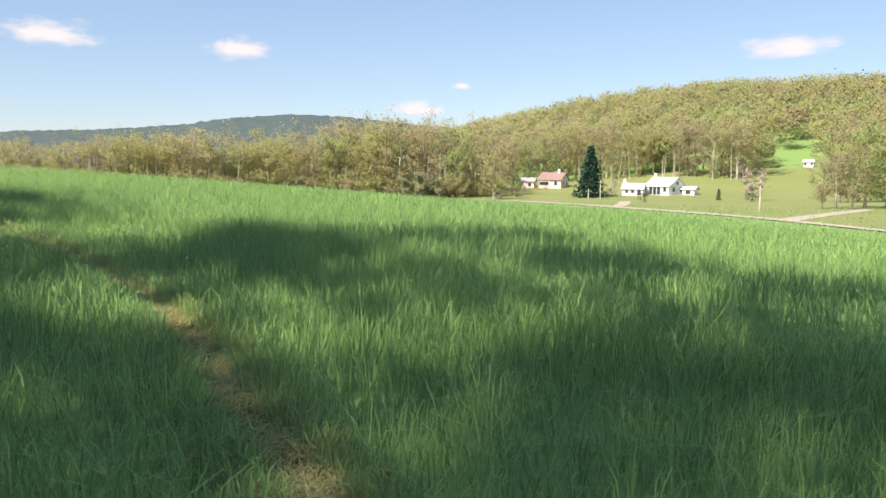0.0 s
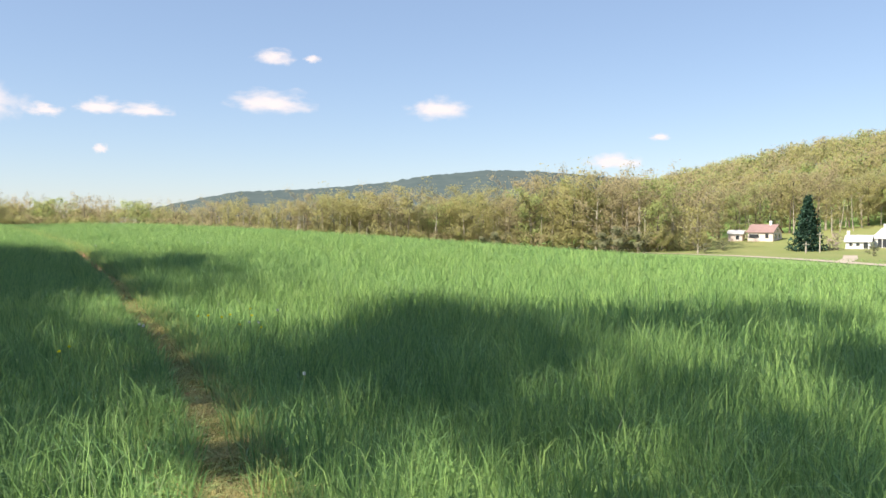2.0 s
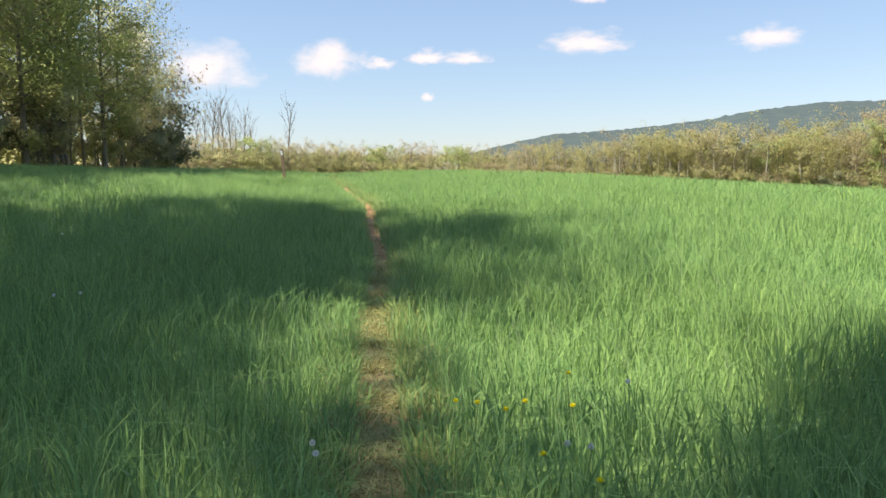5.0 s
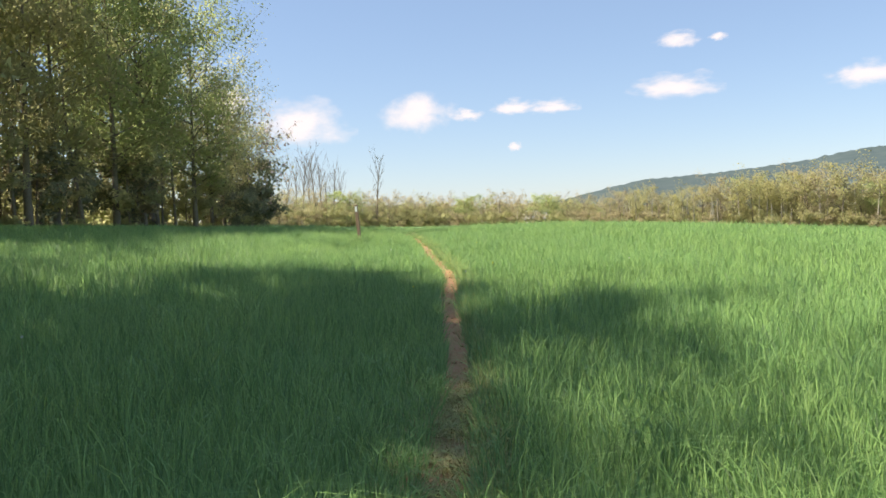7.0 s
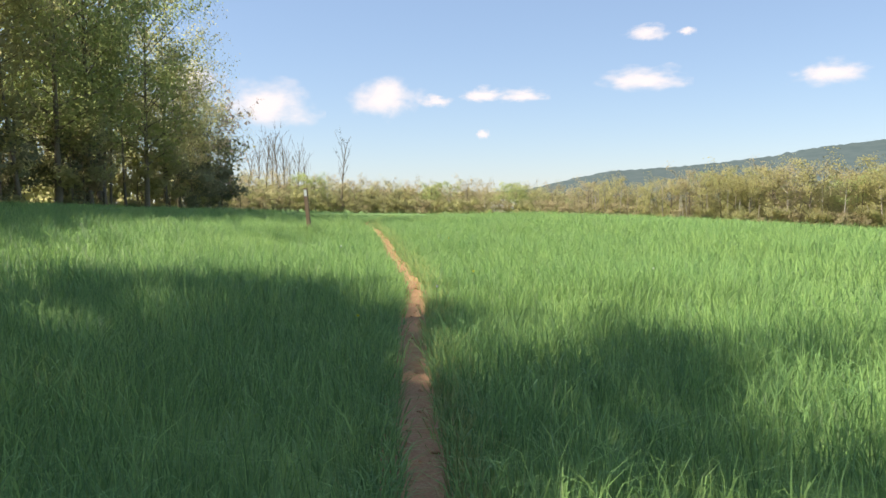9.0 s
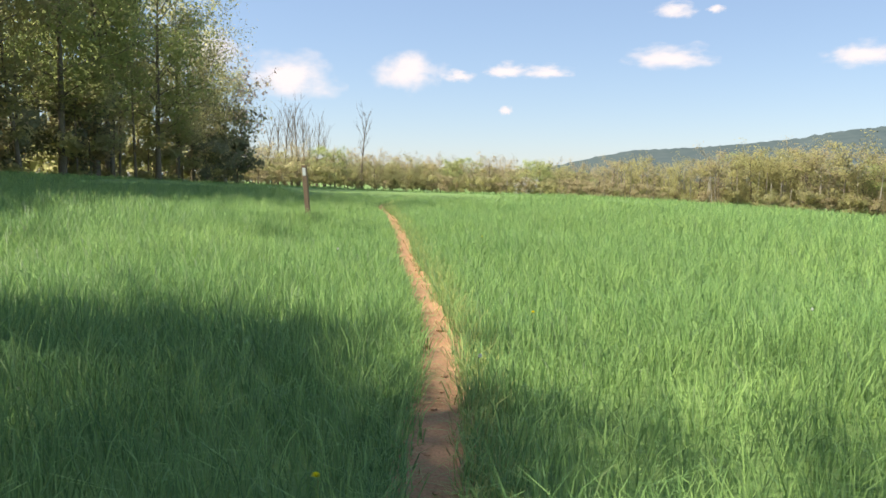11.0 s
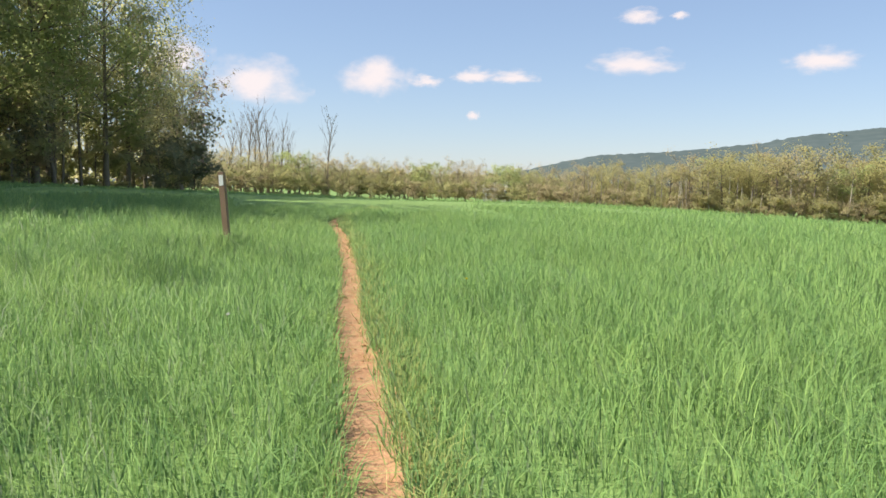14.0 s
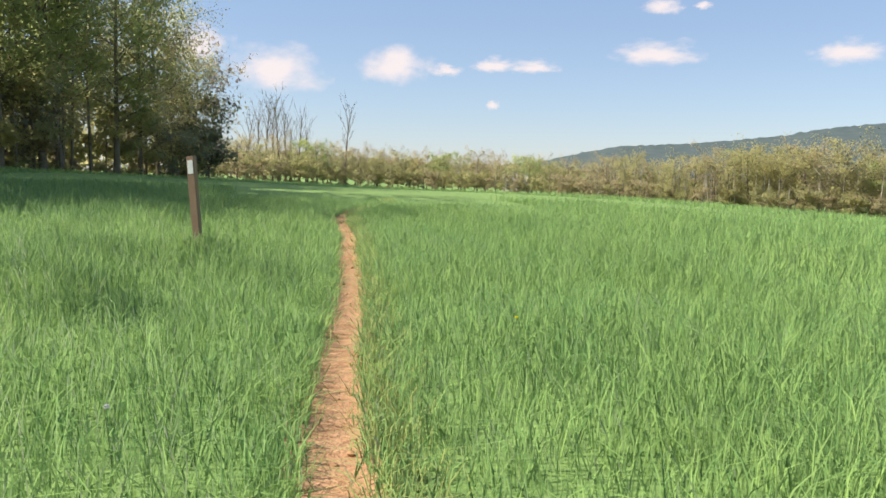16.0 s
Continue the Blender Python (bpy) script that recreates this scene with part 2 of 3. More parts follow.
def near_walk(x, y):
    """Distance from the footpath."""
    p = PATHLINE[::4]
    d = np.full(np.shape(x), 1e9)
    for (a, b), (u, w) in zip(p[:-1], p[1:]):
        du, dw = u - a, w - b
        q = np.clip(((x - a) * du + (y - b) * dw) / (du * du + dw * dw), 0, 1)
        d = np.minimum(d, (x - a - q * du) ** 2 + (y - b - q * dw) ** 2)
    return np.sqrt(d)


# ground sheet: rings about the middle of the walk, out to the horizon
rings = np.concatenate([[0.0], np.geomspace(0.6, 4600, 170)])
turns = np.linspace(0, 2 * np.pi, 288, endpoint=False)
gx = -8 + rings[:, None] * np.cos(turns)
gy = 14 + rings[:, None] * np.sin(turns)
gz = land(gx, gy) + 0.2 * smooth(14, 45, np.hypot(gx + 12, gy - 20))
ground = tagged(new("ground", mesh_of("ground", np.stack([gx, gy, gz], -1), grid_faces(len(rings), 288, True), M_FIELD, True)), "rolling field of tall green grass reaching the horizon", "ground", kind="structure")

# trodden footpath: a shallow ribbon of reddish soil
tangent = np.gradient(PATHLINE, axis=0)
tangent /= np.linalg.norm(tangent, axis=1)[:, None]
side = np.stack([tangent[:, 1], -tangent[:, 0]], 1)
half = np.array([0.145 + 0.025 * noise.noise((i * 0.13, 0, 3)) for i in range(len(PATHLINE))])
cols = np.linspace(-1, 1, 11)
px = PATHLINE[:, None, 0] + side[:, None, 0] * half[:, None] * 1.5 * cols
py = PATHLINE[:, None, 1] + side[:, None, 1] * half[:, None] * 1.5 * cols
pz = land(px, py) + 0.03 * cols ** 4 + 0.035
pz += np.array([[0.034 * noise.noise((a * 3.1, b * 3.1, 1)) + 0.012 * noise.noise((a * 11, b * 11, 5)) for a, b in zip(r1, r2)] for r1, r2 in zip(px, py)])
tagged(new("footpath", mesh_of("footpath", np.stack([px, py, pz], -1), grid_faces(len(px), 11), M_SOIL, True)), "narrow trodden footpath of bare reddish soil through grass", "footpath", kind="structure")

# far wooded ridge, coloured with the haze of its distance
RIDGE = [(60, 0.4), (45, 0.6), (36, 0.85), (32.6, 1.16), (30, 1.75), (27.5, 2.25), (25, 2.38), (22.7, 2.5), (20, 2.72), (17, 3.02), (15, 3.4), (12.8, 3.6), (10.2, 3.85), (7, 3.75), (2, 3.3), (-6, 2.6), (-30, 2.0)]
raz = np.linspace(60, -30, 420)
rel = np.interp(-raz, [-a for a, e in RIDGE], [e for a, e in RIDGE])
D0, D1 = 1900.0, 2900.0
vr = []
for k, q in enumerate((0, 0.35, 0.7, 1.0, 1.25)):
    row = []
    for a, e in zip(raz, rel):
        d = D0 + (D1 - D0) * q
        top = D1 * math.tan(radians(e)) + 2
        h = -8 + (top + 8) * (math.sin(min(q, 1) * math.pi / 2) if q <= 1 else 0.8)
        if q == 1.0:
            h += 5 * noise.noise((a * 9, 0, 0)) + 4 * noise.noise((a * 2.3, 4, 0))
        row.append((*from_eye(a, d), h))
    vr.append(row)
tagged(new("backdrop_ridge", mesh_of("backdrop_ridge", vr, grid_faces(5, 420), M_MOUNTAIN, True)), "distant wooded mountain ridge with bluish haze painted into its green", "mountain", kind="structure")

# clouds: curved cards that glow white in place of sunlight
for az, el, w, h in ((25.2, 8.2, 5.6, 1.5), (13.8, 7.9, 4.2, 1.5), (42.5, 7.3, 5.0, 2.6), (50.4, 6.7, 6.6, 2.8), (39.0, 7.15, 2.2, 0.8), (35.9, 7.5, 2.8, 1.1), (33.2, 7.45, 3.4, 0.9), (24.9, 11.2, 2.9, 1.0), (22.3, 11.2, 1.2, 0.5),
                     (35.8, 4.9, 0.9, 0.6), (-22.2, 8.0, 6.2, 1.5), (-1.2, 5.92, 1.3, 0.5), (1.9, 4.3, 3.4, 1.2), (55.5, 8.2, 4.5, 2.4)):
    x, y = from_eye(az, 3000)
    vs, fs = [], []
    for j in range(13):
        for i in range(25):
            u, v = i / 12 - 1, j / 6 - 1
            vs.append((u, 0.25 * (u * u + v * v), v))
    cl = new("cloud", mesh_of("cloud", vs, grid_faces(13, 25), M_CLOUD, True))
    cl.matrix_world = Matrix.LocRotScale((x, y, 3000 * math.tan(radians(el))), Euler((0, 0, radians(az))), (3000 * radians(w) * 0.6, 60, 3000 * radians(h) * 0.8))
    tagged(cl, "small white fair-weather cloud in a blue sky", "cloud", "fair-weather clouds", "structure")

# ---------------------------------------------------------------- trees
rng = np.random.default_rng(7)


def leaf_quads(centres, size, rng, flat=0.0, outward=None):
    """Small three-cornered leaf sprays at the centres, turned at random, or roughly across the outward directions."""
    n = len(centres)
    a = rng.normal(size=(n, 3))
    a[:, 2] *= 1 - flat
    if outward is not None:
        o = outward / (np.linalg.norm(outward, axis=1)[:, None] + 1e-6) + rng.normal(size=(n, 3)) * 0.35
        a = np.cross(o, a)
    a /= np.linalg.norm(a, axis=1)[:, None]
    b = np.cross(a, rng.normal(size=(n, 3)) if outward is None else o)
    b /= np.linalg.norm(b, axis=1)[:, None]
    s = size * rng.uniform(0.5, 1.3, (n, 1))
    l = s * rng.uniform(0.45, 0.8, (n, 1))
    v = np.stack([centres - a * s, centres + a * s * 0.6 - b * l, centres + a * s * 0.6 + b * l], 1)
    return v.reshape(-1, 3), np.arange(3 * n).reshape(-1, 3)


def tube(points, radii, sides=6):
    points, radii = np.asarray(points, float), np.asarray(radii, float)
    d = np.gradient(points, axis=0)
    d /= np.linalg.norm(d, axis=1)[:, None] + 1e-9
    ref = np.where(np.abs(d[:, 2:3]) < 0.9, [[0, 0, 1.0]], [[1.0, 0, 0]])
    u = np.cross(d, ref)
    u /= np.linalg.norm(u, axis=1)[:, None]
    w = np.cross(d, u)
    q = np.arange(sides) / sides * 2 * np.pi
    v = points[:, None] + radii[:, None, None] * (u[:, None] * np.cos(q)[:, None] + w[:, None] * np.sin(q)[:, None])
    return v.reshape(-1, 3), grid_faces(len(points), sides, True)


def join(parts):
    vs, fs, k = [], [], 0
    for v, f in parts:
        vs.append(v)
        fs.append(f + k)
        k += len(v)
    return np.concatenate(vs), np.concatenate(fs)


def broadleaf(height, spread, leaves, leaf, rng, low=0.3, limbs=14, twigs=3, lean=0.0, sides=6, girth=1.0, rise=0.0):
    """Wood and leaves of a broadleaved tree: tapered trunk, rising limbs with twigs, leaf sprays about their outer ends."""
    wood, ends = [], []
    bend = rng.normal(size=2) * 0.03 * height
    zs = np.linspace(0, height * 0.93, 8)
    q = zs / zs[-1]
    trunk = np.stack([bend[0] * q ** 2 + lean * height * q, bend[1] * q ** 2, zs - 0.3 * (q == 0)], 1)
    r0 = 0.017 * height * girth
    wood.append(tube(trunk, r0 * (1 - 0.9 * q) + 0.25 * r0 * (q == 0), sides + 2))
    for i in range(limbs):
        f = low + (0.95 - low) * (i + rng.uniform(0, 0.9)) / limbs
        base = np.array([np.interp(f, q, trunk[:, k]) for k in range(3)])
        az = i * 2.4 + rng.uniform(-0.5, 0.5)
        prof = math.sin(math.pi * min(1, (1.02 - f) / (1.02 - low) * 0.72 + 0.16)) ** 0.8
        ln_ = spread * prof * rng.uniform(0.7, 1.1)
        up = rng.uniform(0.35, 0.9) + 0.5 * f + rise
        dirv = np.array([math.cos(az), math.sin(az), up])
        k = np.linspace(0, 1, 5)[:, None]
        pts = base + dirv * k * ln_ + np.array([0, 0, -0.25 * ln_]) * k ** 2 + rng.normal(size=(5, 3)) * 0.04 * ln_ * k
        wood.append(tube(pts, r0 * 0.42 * (1 - f * 0.6) * (1 - 0.85 * k[:, 0]), sides - 1))
        ends.append(pts[2:])
        for _ in range(twigs):
            st = pts[rng.integers(2, 5)]
            d2 = dirv / 1.5 + rng.normal(size=3) * 0.7
            tw = st + d2 * np.linspace(0, 1, 3)[:, None] * ln_ * rng.uniform(0.25, 0.5)
            wood.append(tube(tw, r0 * 0.12 * np.array([1, 0.6, 0.15]), 4))
            ends.append(tw)
    ends.append(trunk[-2:])
    ends = np.concatenate(ends)
    wv, wf = join(wood)
    if not leaves:
        return (wv, wf), None
    hub = ends[rng.integers(0, len(ends), leaves)]
    c = hub + np.clip(rng.normal(size=(leaves, 3)), -1.35, 1.35) * spread * np.array([0.16, 0.16, 0.13])
    c[:, 2] = np.maximum(c[:, 2], 0.4)
    return (wv, wf), leaf_quads(c, leaf, rng, 0.0, (c - hub) + (c - [0, 0, 0.55 * height]) * [0.5, 0.5, 0.3] + [0, 0, 0.3])


def tree(name, wood, crown, bark, leaf_mat, label, category="tree", group=""):
    e = new(name)
    tagged(e, label, category, group)
    part("trunk", mesh_of("trunk", *wood, bark, True), bark, e)
    if crown is not None:
        part("crown", mesh_of("crown", *crown, leaf_mat), leaf_mat, e)
    return e


def plant(model, x, y, size=1.0, turn=0.0, wide=1.0, first=[]):
    """Stand a tree of this model on the ground: the model itself the first time, a copy after that."""
    mat = Matrix.LocRotScale((x, y, float(land(x, y))), Euler((0, 0, turn)), None)
    ob = model if model not in first else copy_thing(model, mat)
    if model not in first:
        first.append(model)
    ob.matrix_basis = Matrix.LocRotScale((x, y, float(land(x, y))), Euler((0, 0, turn)), (size * wide, size * wide, size))
    return ob


# tall trees at the edge of the near wood
wood_models = []
for k, (kind, lf, ln2, txt) in enumerate((("olive", 1500, 0.42, "tall spring oak with sparse olive leaves at the wood's edge"), ("olive", 2000, 0.4, "tall spring oak with sparse olive leaves at the wood's edge"),
                                          ("green", 1500, 0.4, "tall maple with fresh green leaves at the wood's edge"), ("olive", 1100, 0.4, "tall half-bare oak with brownish olive leaves"),
                                          ("green", 1800, 0.42, "tall maple with fresh green leaves at the wood's edge"), ("tan", 1000, 0.36, "tall half-bare tree with tan buds"))):
    w, c = broadleaf(24, 5.6, int(lf * 7.4), ln2 * 0.43, rng, low=0.2, limbs=24, twigs=3, girth=0.65)
    wood_models.append(tree("tree", w, c, M_BARK, LEAF[kind], txt, group="trees of the near wood"))
r = np.random.default_rng(3)
w, c = broadleaf(23, 5.8, 1100, 0.42, rng, low=0.25, limbs=12, twigs=1, girth=0.8)
shade_wood = tree("tree", w, c, M_BARK, LEAF["olive"], "tall olive oak deeper along the wood's edge", group="trees of the near wood")
FOOT, DIRW = np.array([-61.0, 31.5]), np.array([-0.606, 0.796])
OUT = np.array([0.796, 0.606])
for row in range(2):
    for i in range(-6, 11):
        along = i * 6.6 + row * 2.6 + r.uniform(-1.5, 1.5)
        p = FOOT + DIRW * along - OUT * (row * 7.5 + r.uniform(0, 2.5) + 1)
        end = smooth(71, 30, along)
        plant(wood_models[int(r.integers(0, 6))] if i > -2 else shade_wood, *p, size=(0.62 + 0.48 * float(end)) * r.uniform(0.9, 1.05), turn=r.uniform(0, 6.28))
# the wood beside and behind the start, whose shade falls over the field
def on_trail(along, across):
    return along * UX + across * NX, along * UY + across * NY


shade_models = []
for high, low, nlf, leaf, spread, limbs in ((23, 0.35, 1120, 0.34, 2.7, 20), (26, 0.88, 200, 0.3, 1.5, 10)):
    w, c = broadleaf(high, spread, nlf, leaf, rng, low=low, limbs=limbs, twigs=2, girth=0.7)
    shade_models.append(tree("tree", w, c, M_BARK, LEAF["green"], "tall narrow maple casting shade over the field" if low < 0.5 else "unseen high-crowned tree added to drop a patch of shade", group="trees beside the start"))
# where the tips of their shadows lie, along and across the trail
for along, across in ((24.4, 2.0), (23.4, 2.8), (22.0, 3.6), (20.6, 4.4), (19.4, 5.6), (18.4, 4.8), (17.2, 3.4), (15.6, 2.7), (14.2, 2.4), (13.0, 2.6), (11.8, 2.6), (10.6, 2.8), (9.4, 2.8), (8.2, 3.0), (6.8, 3.0), (5.4, 3.2), (4.0, 3.0), (2.6, 2.6), (1.0, 2.0),
                      (24.8, -7.0), (22.5, -7.0), (19.6, -7.0), (16.5, -8.0), (13.6, -7.0), (10.8, -8.0), (8.0, -7.0), (5.0, -8.0)):
    plant(shade_models[0], *on_trail(along - 3.9, across - 23.2), turn=r.uniform(0, 6.28))
# unseen trees with small high crowns, each added for one patch of shade
for along, across in ((13.4, 8.4), (13.6, 10.6), (12.6, 12.4), (11.0, 11.4), (10.4, 6.6), (9.6, 9.8), (5.2, 10.6), (4.2, 7.8), (2.2, 5.6), (7.2, 7.0), (5.6, 13.0), (7.6, 11.6), (0.9, 4.6), (3.4, 5.8), (9.6, 4.2), (11.0, 5.4), (8.4, 5.6)):
    plant(shade_models[1], *on_trail(along - 4.4, across - 24.2), turn=r.uniform(0, 6.28))
for along in (37.5, 40.5, 43.5, 46.5, 49.5, 52.0):
    plant(shade_wood, *on_trail(along, -30.6 + 0.4 * math.sin(along)), size=1.06, turn=r.uniform(0, 6.28))

# depth of the wood behind its first trees
cs = []
for k in range(680):
    p = FOOT + DIRW * r.uniform(-36, 64) - OUT * (r.uniform(18, 50) if k % 3 == 0 else r.uniform(5, 34))
    h = r.uniform(7, 12) if k % 3 == 0 else r.uniform(3, 6)
    u = r.normal(size=(60, 3))
    cs.append(u / np.linalg.norm(u, axis=1)[:, None] * [2.8, 2.8, h * 0.5] * r.uniform(0.5, 1.05, (60, 1)) + [p[0], p[1], float(land(*p)) + h * 0.5])
v, f = leaf_quads(np.concatenate(cs), 0.42, r)
tagged(new("woods", mesh_of("woods", v, f, LEAF["olive"])), "deep olive woods behind the near trees", "woods", kind="stuff")

sticks = []
for _ in range(50):
    p = FOOT + DIRW * r.uniform(-8, 66) - OUT * r.uniform(1, 16)
    z, h, q = float(land(*p)), r.uniform(9, 16), r.normal(size=2) * 0.5
    sticks.append(tube([(p[0], p[1], z - 0.3), (p[0] + q[0], p[1] + q[1], z + h * 0.5), (p[0] + q[0] * 1.6, p[1] + q[1] * 1.6, z + h)], [r.uniform(0.12, 0.24), 0.12, 0.04], 5))
tagged(new("wood_trunks", mesh_of("wood_trunks", *join(sticks), M_BARK, True)), "slender brown trunks standing inside the near wood", "trunks", kind="stuff")

# undergrowth along the foot of the near wood
shrub_models = []
for kind, nlf, txt in (("olive", 900, "olive undergrowth shrub at the wood's foot"), ("tan", 700, "brownish budding shrub at the wood's foot"), ("dark", 900, "dark green shrub at the wood's foot")):
    w, c = broadleaf(5, 2.4, int(nlf * 1.6), 0.17, rng, low=0.05, limbs=8, twigs=1, girth=0.8, sides=4)
    shrub_models.append(tree("shrub", w, c, M_BARK, LEAF[kind], txt, "shrub", "undergrowth of the near wood"))
for i in range(34):
    p = FOOT + DIRW * (i * 2.25 - 4 + r.uniform(-0.8, 0.8)) - OUT * r.uniform(0.5, 6)
    plant(shrub_models[int(r.choice([0, 1, 0, 1, 0, 2]))], *p, size=r.uniform(0.7, 1.35), turn=r.uniform(0, 6.28), wide=1.2)
# dark drooping tree at the wood's far corner
w, c = broadleaf(9.5, 5.2, 1800, 0.34, rng, low=0.12, limbs=18, twigs=4, girth=1.1)
corner = tree("tree", w, c, M_BARK, LEAF["dark"], "dark spreading tree at the wood's far corner")
plant(corner, -103.2, 81.5, 1.0)
for x, y, sz in ((-101, 79, 1.1), (-103, 84, 1.2), (-98, 76, 1.0), (-105, 85, 1.0)):
    plant(shrub_models[2], x, y, sz, x, 1.3)
w, c = broadleaf(15, 5.5, 700, 0.3, rng, low=0.2, limbs=22, twigs=5)
pale = tree("tree", w, c, M_PALEBARK, LEAF["pink"], "pale grey tree in bud beside the dark corner tree")
plant(pale, -103, 82, 1.0)

# edge of the woods across the field
edge_models = []
for kind, nlf, h, txt, bark in (("yellow", 900, 14, "yellow-green spring tree at the far field edge", M_BARK), ("green", 900, 13, "fresh green spring tree at the far field edge", M_BARK), ("tan", 650, 14, "tan budding tree at the far field edge", M_BARK),
                                ("yellow", 750, 12, "yellow-green spring tree at the far field edge", M_PALEBARK), ("tan", 450, 13, "half-bare tree with pale trunk at the field edge", M_PALEBARK), ("olive", 850, 12, "olive spring tree at the far field edge", M_BARK)):
    w, c = broadleaf(h, 4.4, int(nlf * 3.2), 0.21, rng, low=0.14, limbs=14, twigs=2, sides=4, girth=1.1)
    edge_models.append(tree("tree", w, c, bark, LEAF[kind], txt, group="trees of the far field edge"))
EDGE_D = lambda az: float(np.interp(az, [-6, 0, 10, 20, 30, 40, 50], [215, 205, 225, 212, 215, 235, 215]))
r = np.random.default_rng(11)
for row in range(3):
    az = -4.0 + row * 0.4
    while az < 53:
        d = EDGE_D(az) + row * 9 + r.uniform(-3, 3)
        x, y = from_eye(az, d)
        target = float(np.interp(az, [-4, 4, 12, 20, 24, 28, 31, 38, 45, 53], [15, 16, 15, 13.2, 11, 8.6, 7.8, 9.0, 8.5, 10]))
        k = int(r.choice([0, 0, 1, 2, 2, 3, 4, 5] if az < 32 else [2, 2, 4, 5, 1, 2]))
        plant(edge_models[k], x, y, size=target / 13 * r.uniform(0.75, 1.12), turn=r.uniform(0, 6.28), wide=1.1)
        az += r.uniform(0.75, 1.35)
# brush at the feet of that edge
for i in range(150):
    az = -4 + i * 0.38 + r.uniform(-0.2, 0.2)
    plant(shrub_models[int(r.choice([0, 0, 1]))], *from_eye(az, EDGE_D(az) - r.uniform(1, 7)), size=r.uniform(0.5, 1.0), turn=r.uniform(0, 6.28), wide=1.3)
# first trees of the hill woods, behind the houses
for i in range(52):
    az = -4.5 - i * 0.5 + r.uniform(-0.2, 0.2)
    if not -24.6 < az < -21.2:
        plant(edge_models[int(r.choice([0, 0, 1, 2, 2, 3, 4, 5]))], *from_eye(az, r.uniform(243, 268)), size=r.uniform(0.8, 1.15), turn=r.uniform(0, 6.28), wide=1.1)
for az, d, k, sz in ((-24.6, 128, 2, 0.5), (-25.4, 133, 4, 0.6), (-26.3, 130, 2, 0.55), (-27.0, 140, 1, 0.85), (-28.2, 136, 1, 0.95), (-29.5, 132, 0, 0.9), (-25.6, 175, 1, 0.85), (-26.6, 180, 0, 0.95), (-28.0, 185, 5, 1.0)):
    plant(edge_models[k], *from_eye(az, d), size=sz, turn=az, wide=1.15)
w, c = broadleaf(9.2, 4.6, 1300, 0.3, rng, low=0.16, limbs=18, twigs=4, girth=1.5)
plant(tree("tree", w, c, M_PALEBARK, LEAF["yellow"], "round tan-yellow tree with pale forked trunk at the field edge"), 11.7, 190.5)
w, c = broadleaf(5.6, 2.6, 900, 0.24, rng, low=0.12, limbs=14, twigs=3)
plant(tree("tree", w, c, M_BARK, LEAF["pink"], "small pale pink blossoming tree on the lawn"), *from_eye(-20.5, 190))
w, c = broadleaf(3.2, 1.9, 500, 0.2, rng, low=0.1, limbs=12, twigs=2)
plant(tree("tree", w, c, M_BARK, LEAF["pink"], "small white blossoming tree near the spruce"), *from_eye(-11.5, 205))

# dark evergreens and bare trees in that edge
for az, d, sz in ((9.7, 218, 0.95), (10.6, 217, 0.75), (1.6, 200, 1.15), (0.3, 199, 0.9), (2.6, 201, 0.9)):
    plant(shrub_models[2], *from_eye(az, d), size=sz, wide=1.5)
bare_models = []
for h in (20, 18.5, 17):
    w, c = broadleaf(h, 2.1, 0, 0, rng, low=0.4, limbs=16, twigs=5, girth=0.95, rise=1.8, sides=5)
    bare_models.append(tree("bare_tree", w, None, M_BARK, None, "leafless grey tree standing over the far treeline", group="bare trees"))
for i, az in enumerate((44.5, 46.9, 47.3, 47.8, 48.1, 48.5, 48.9, 49.3, 49.7, 50.4)):
    plant(bare_models[(0, 2, 1, 2, 1, 0, 1, 0, 2, 1)[i]], *from_eye(az, 232 + (i * 7) % 11), size=(1.0, 0.85, 0.95, 0.9, 1.0, 1.05, 0.95, 1.0, 1.0, 0.9)[i], turn=i * 1.7)

# far woods over the hill: one crown of sprays each, too many to count
r = np.random.default_rng(5)
fv = {k: [] for k in ("yellow", "green", "tan", "olive")}
for _ in range(3700):
    az, d = r.uniform(-34, 16), 240 + 320 * r.uniform() ** 0.8
    if az > 6 and r.uniform() < 0.55:
        az, d = r.uniform(10, 54), r.uniform(240, 275)
    if az < -5 and d < 262 + 10 * math.sin(az):
        continue
    if -24.6 < az < -21.2 and d < 292:
        continue
    x, y = from_eye(az, d)
    h = r.uniform(9, 14) if az < 20 else r.uniform(6, 9)
    cnt = 170 if d < 330 else 90
    u = r.normal(size=(cnt, 3))
    u[:, 2] = np.abs(u[:, 2]) * np.where(r.uniform(size=cnt) < 0.25, -1, 1)
    u /= np.linalg.norm(u, axis=1)[:, None]
    bulge = 1 + 0.22 * np.sin(u[:, :1] * 5 + az * 9) * np.cos(u[:, 1:2] * 5 + d)
    c = u * np.array([h * 0.3, h * 0.3, h * 0.36]) * bulge * r.uniform(0.8, 1.05, (cnt, 1)) + np.array([x, y, float(land(x, y)) + h * 0.62])
    kind = r.choice(["yellow", "yellow", "green", "tan", "tan", "olive"])
    fv[kind].append((c, u))
for kind, lst in fv.items():
    v, f = leaf_quads(np.concatenate([c for c, o in lst]), 0.52, r, 0.0, np.concatenate([o for c, o in lst]))
    tagged(new("far_woods", mesh_of("far_woods", v, f, LEAF[kind])), {"yellow": "yellow-green", "green": "fresh green", "tan": "tan budding", "olive": "olive"}[kind] + " spring woods covering the far hill", "woods", kind="stuff")

sticks = []
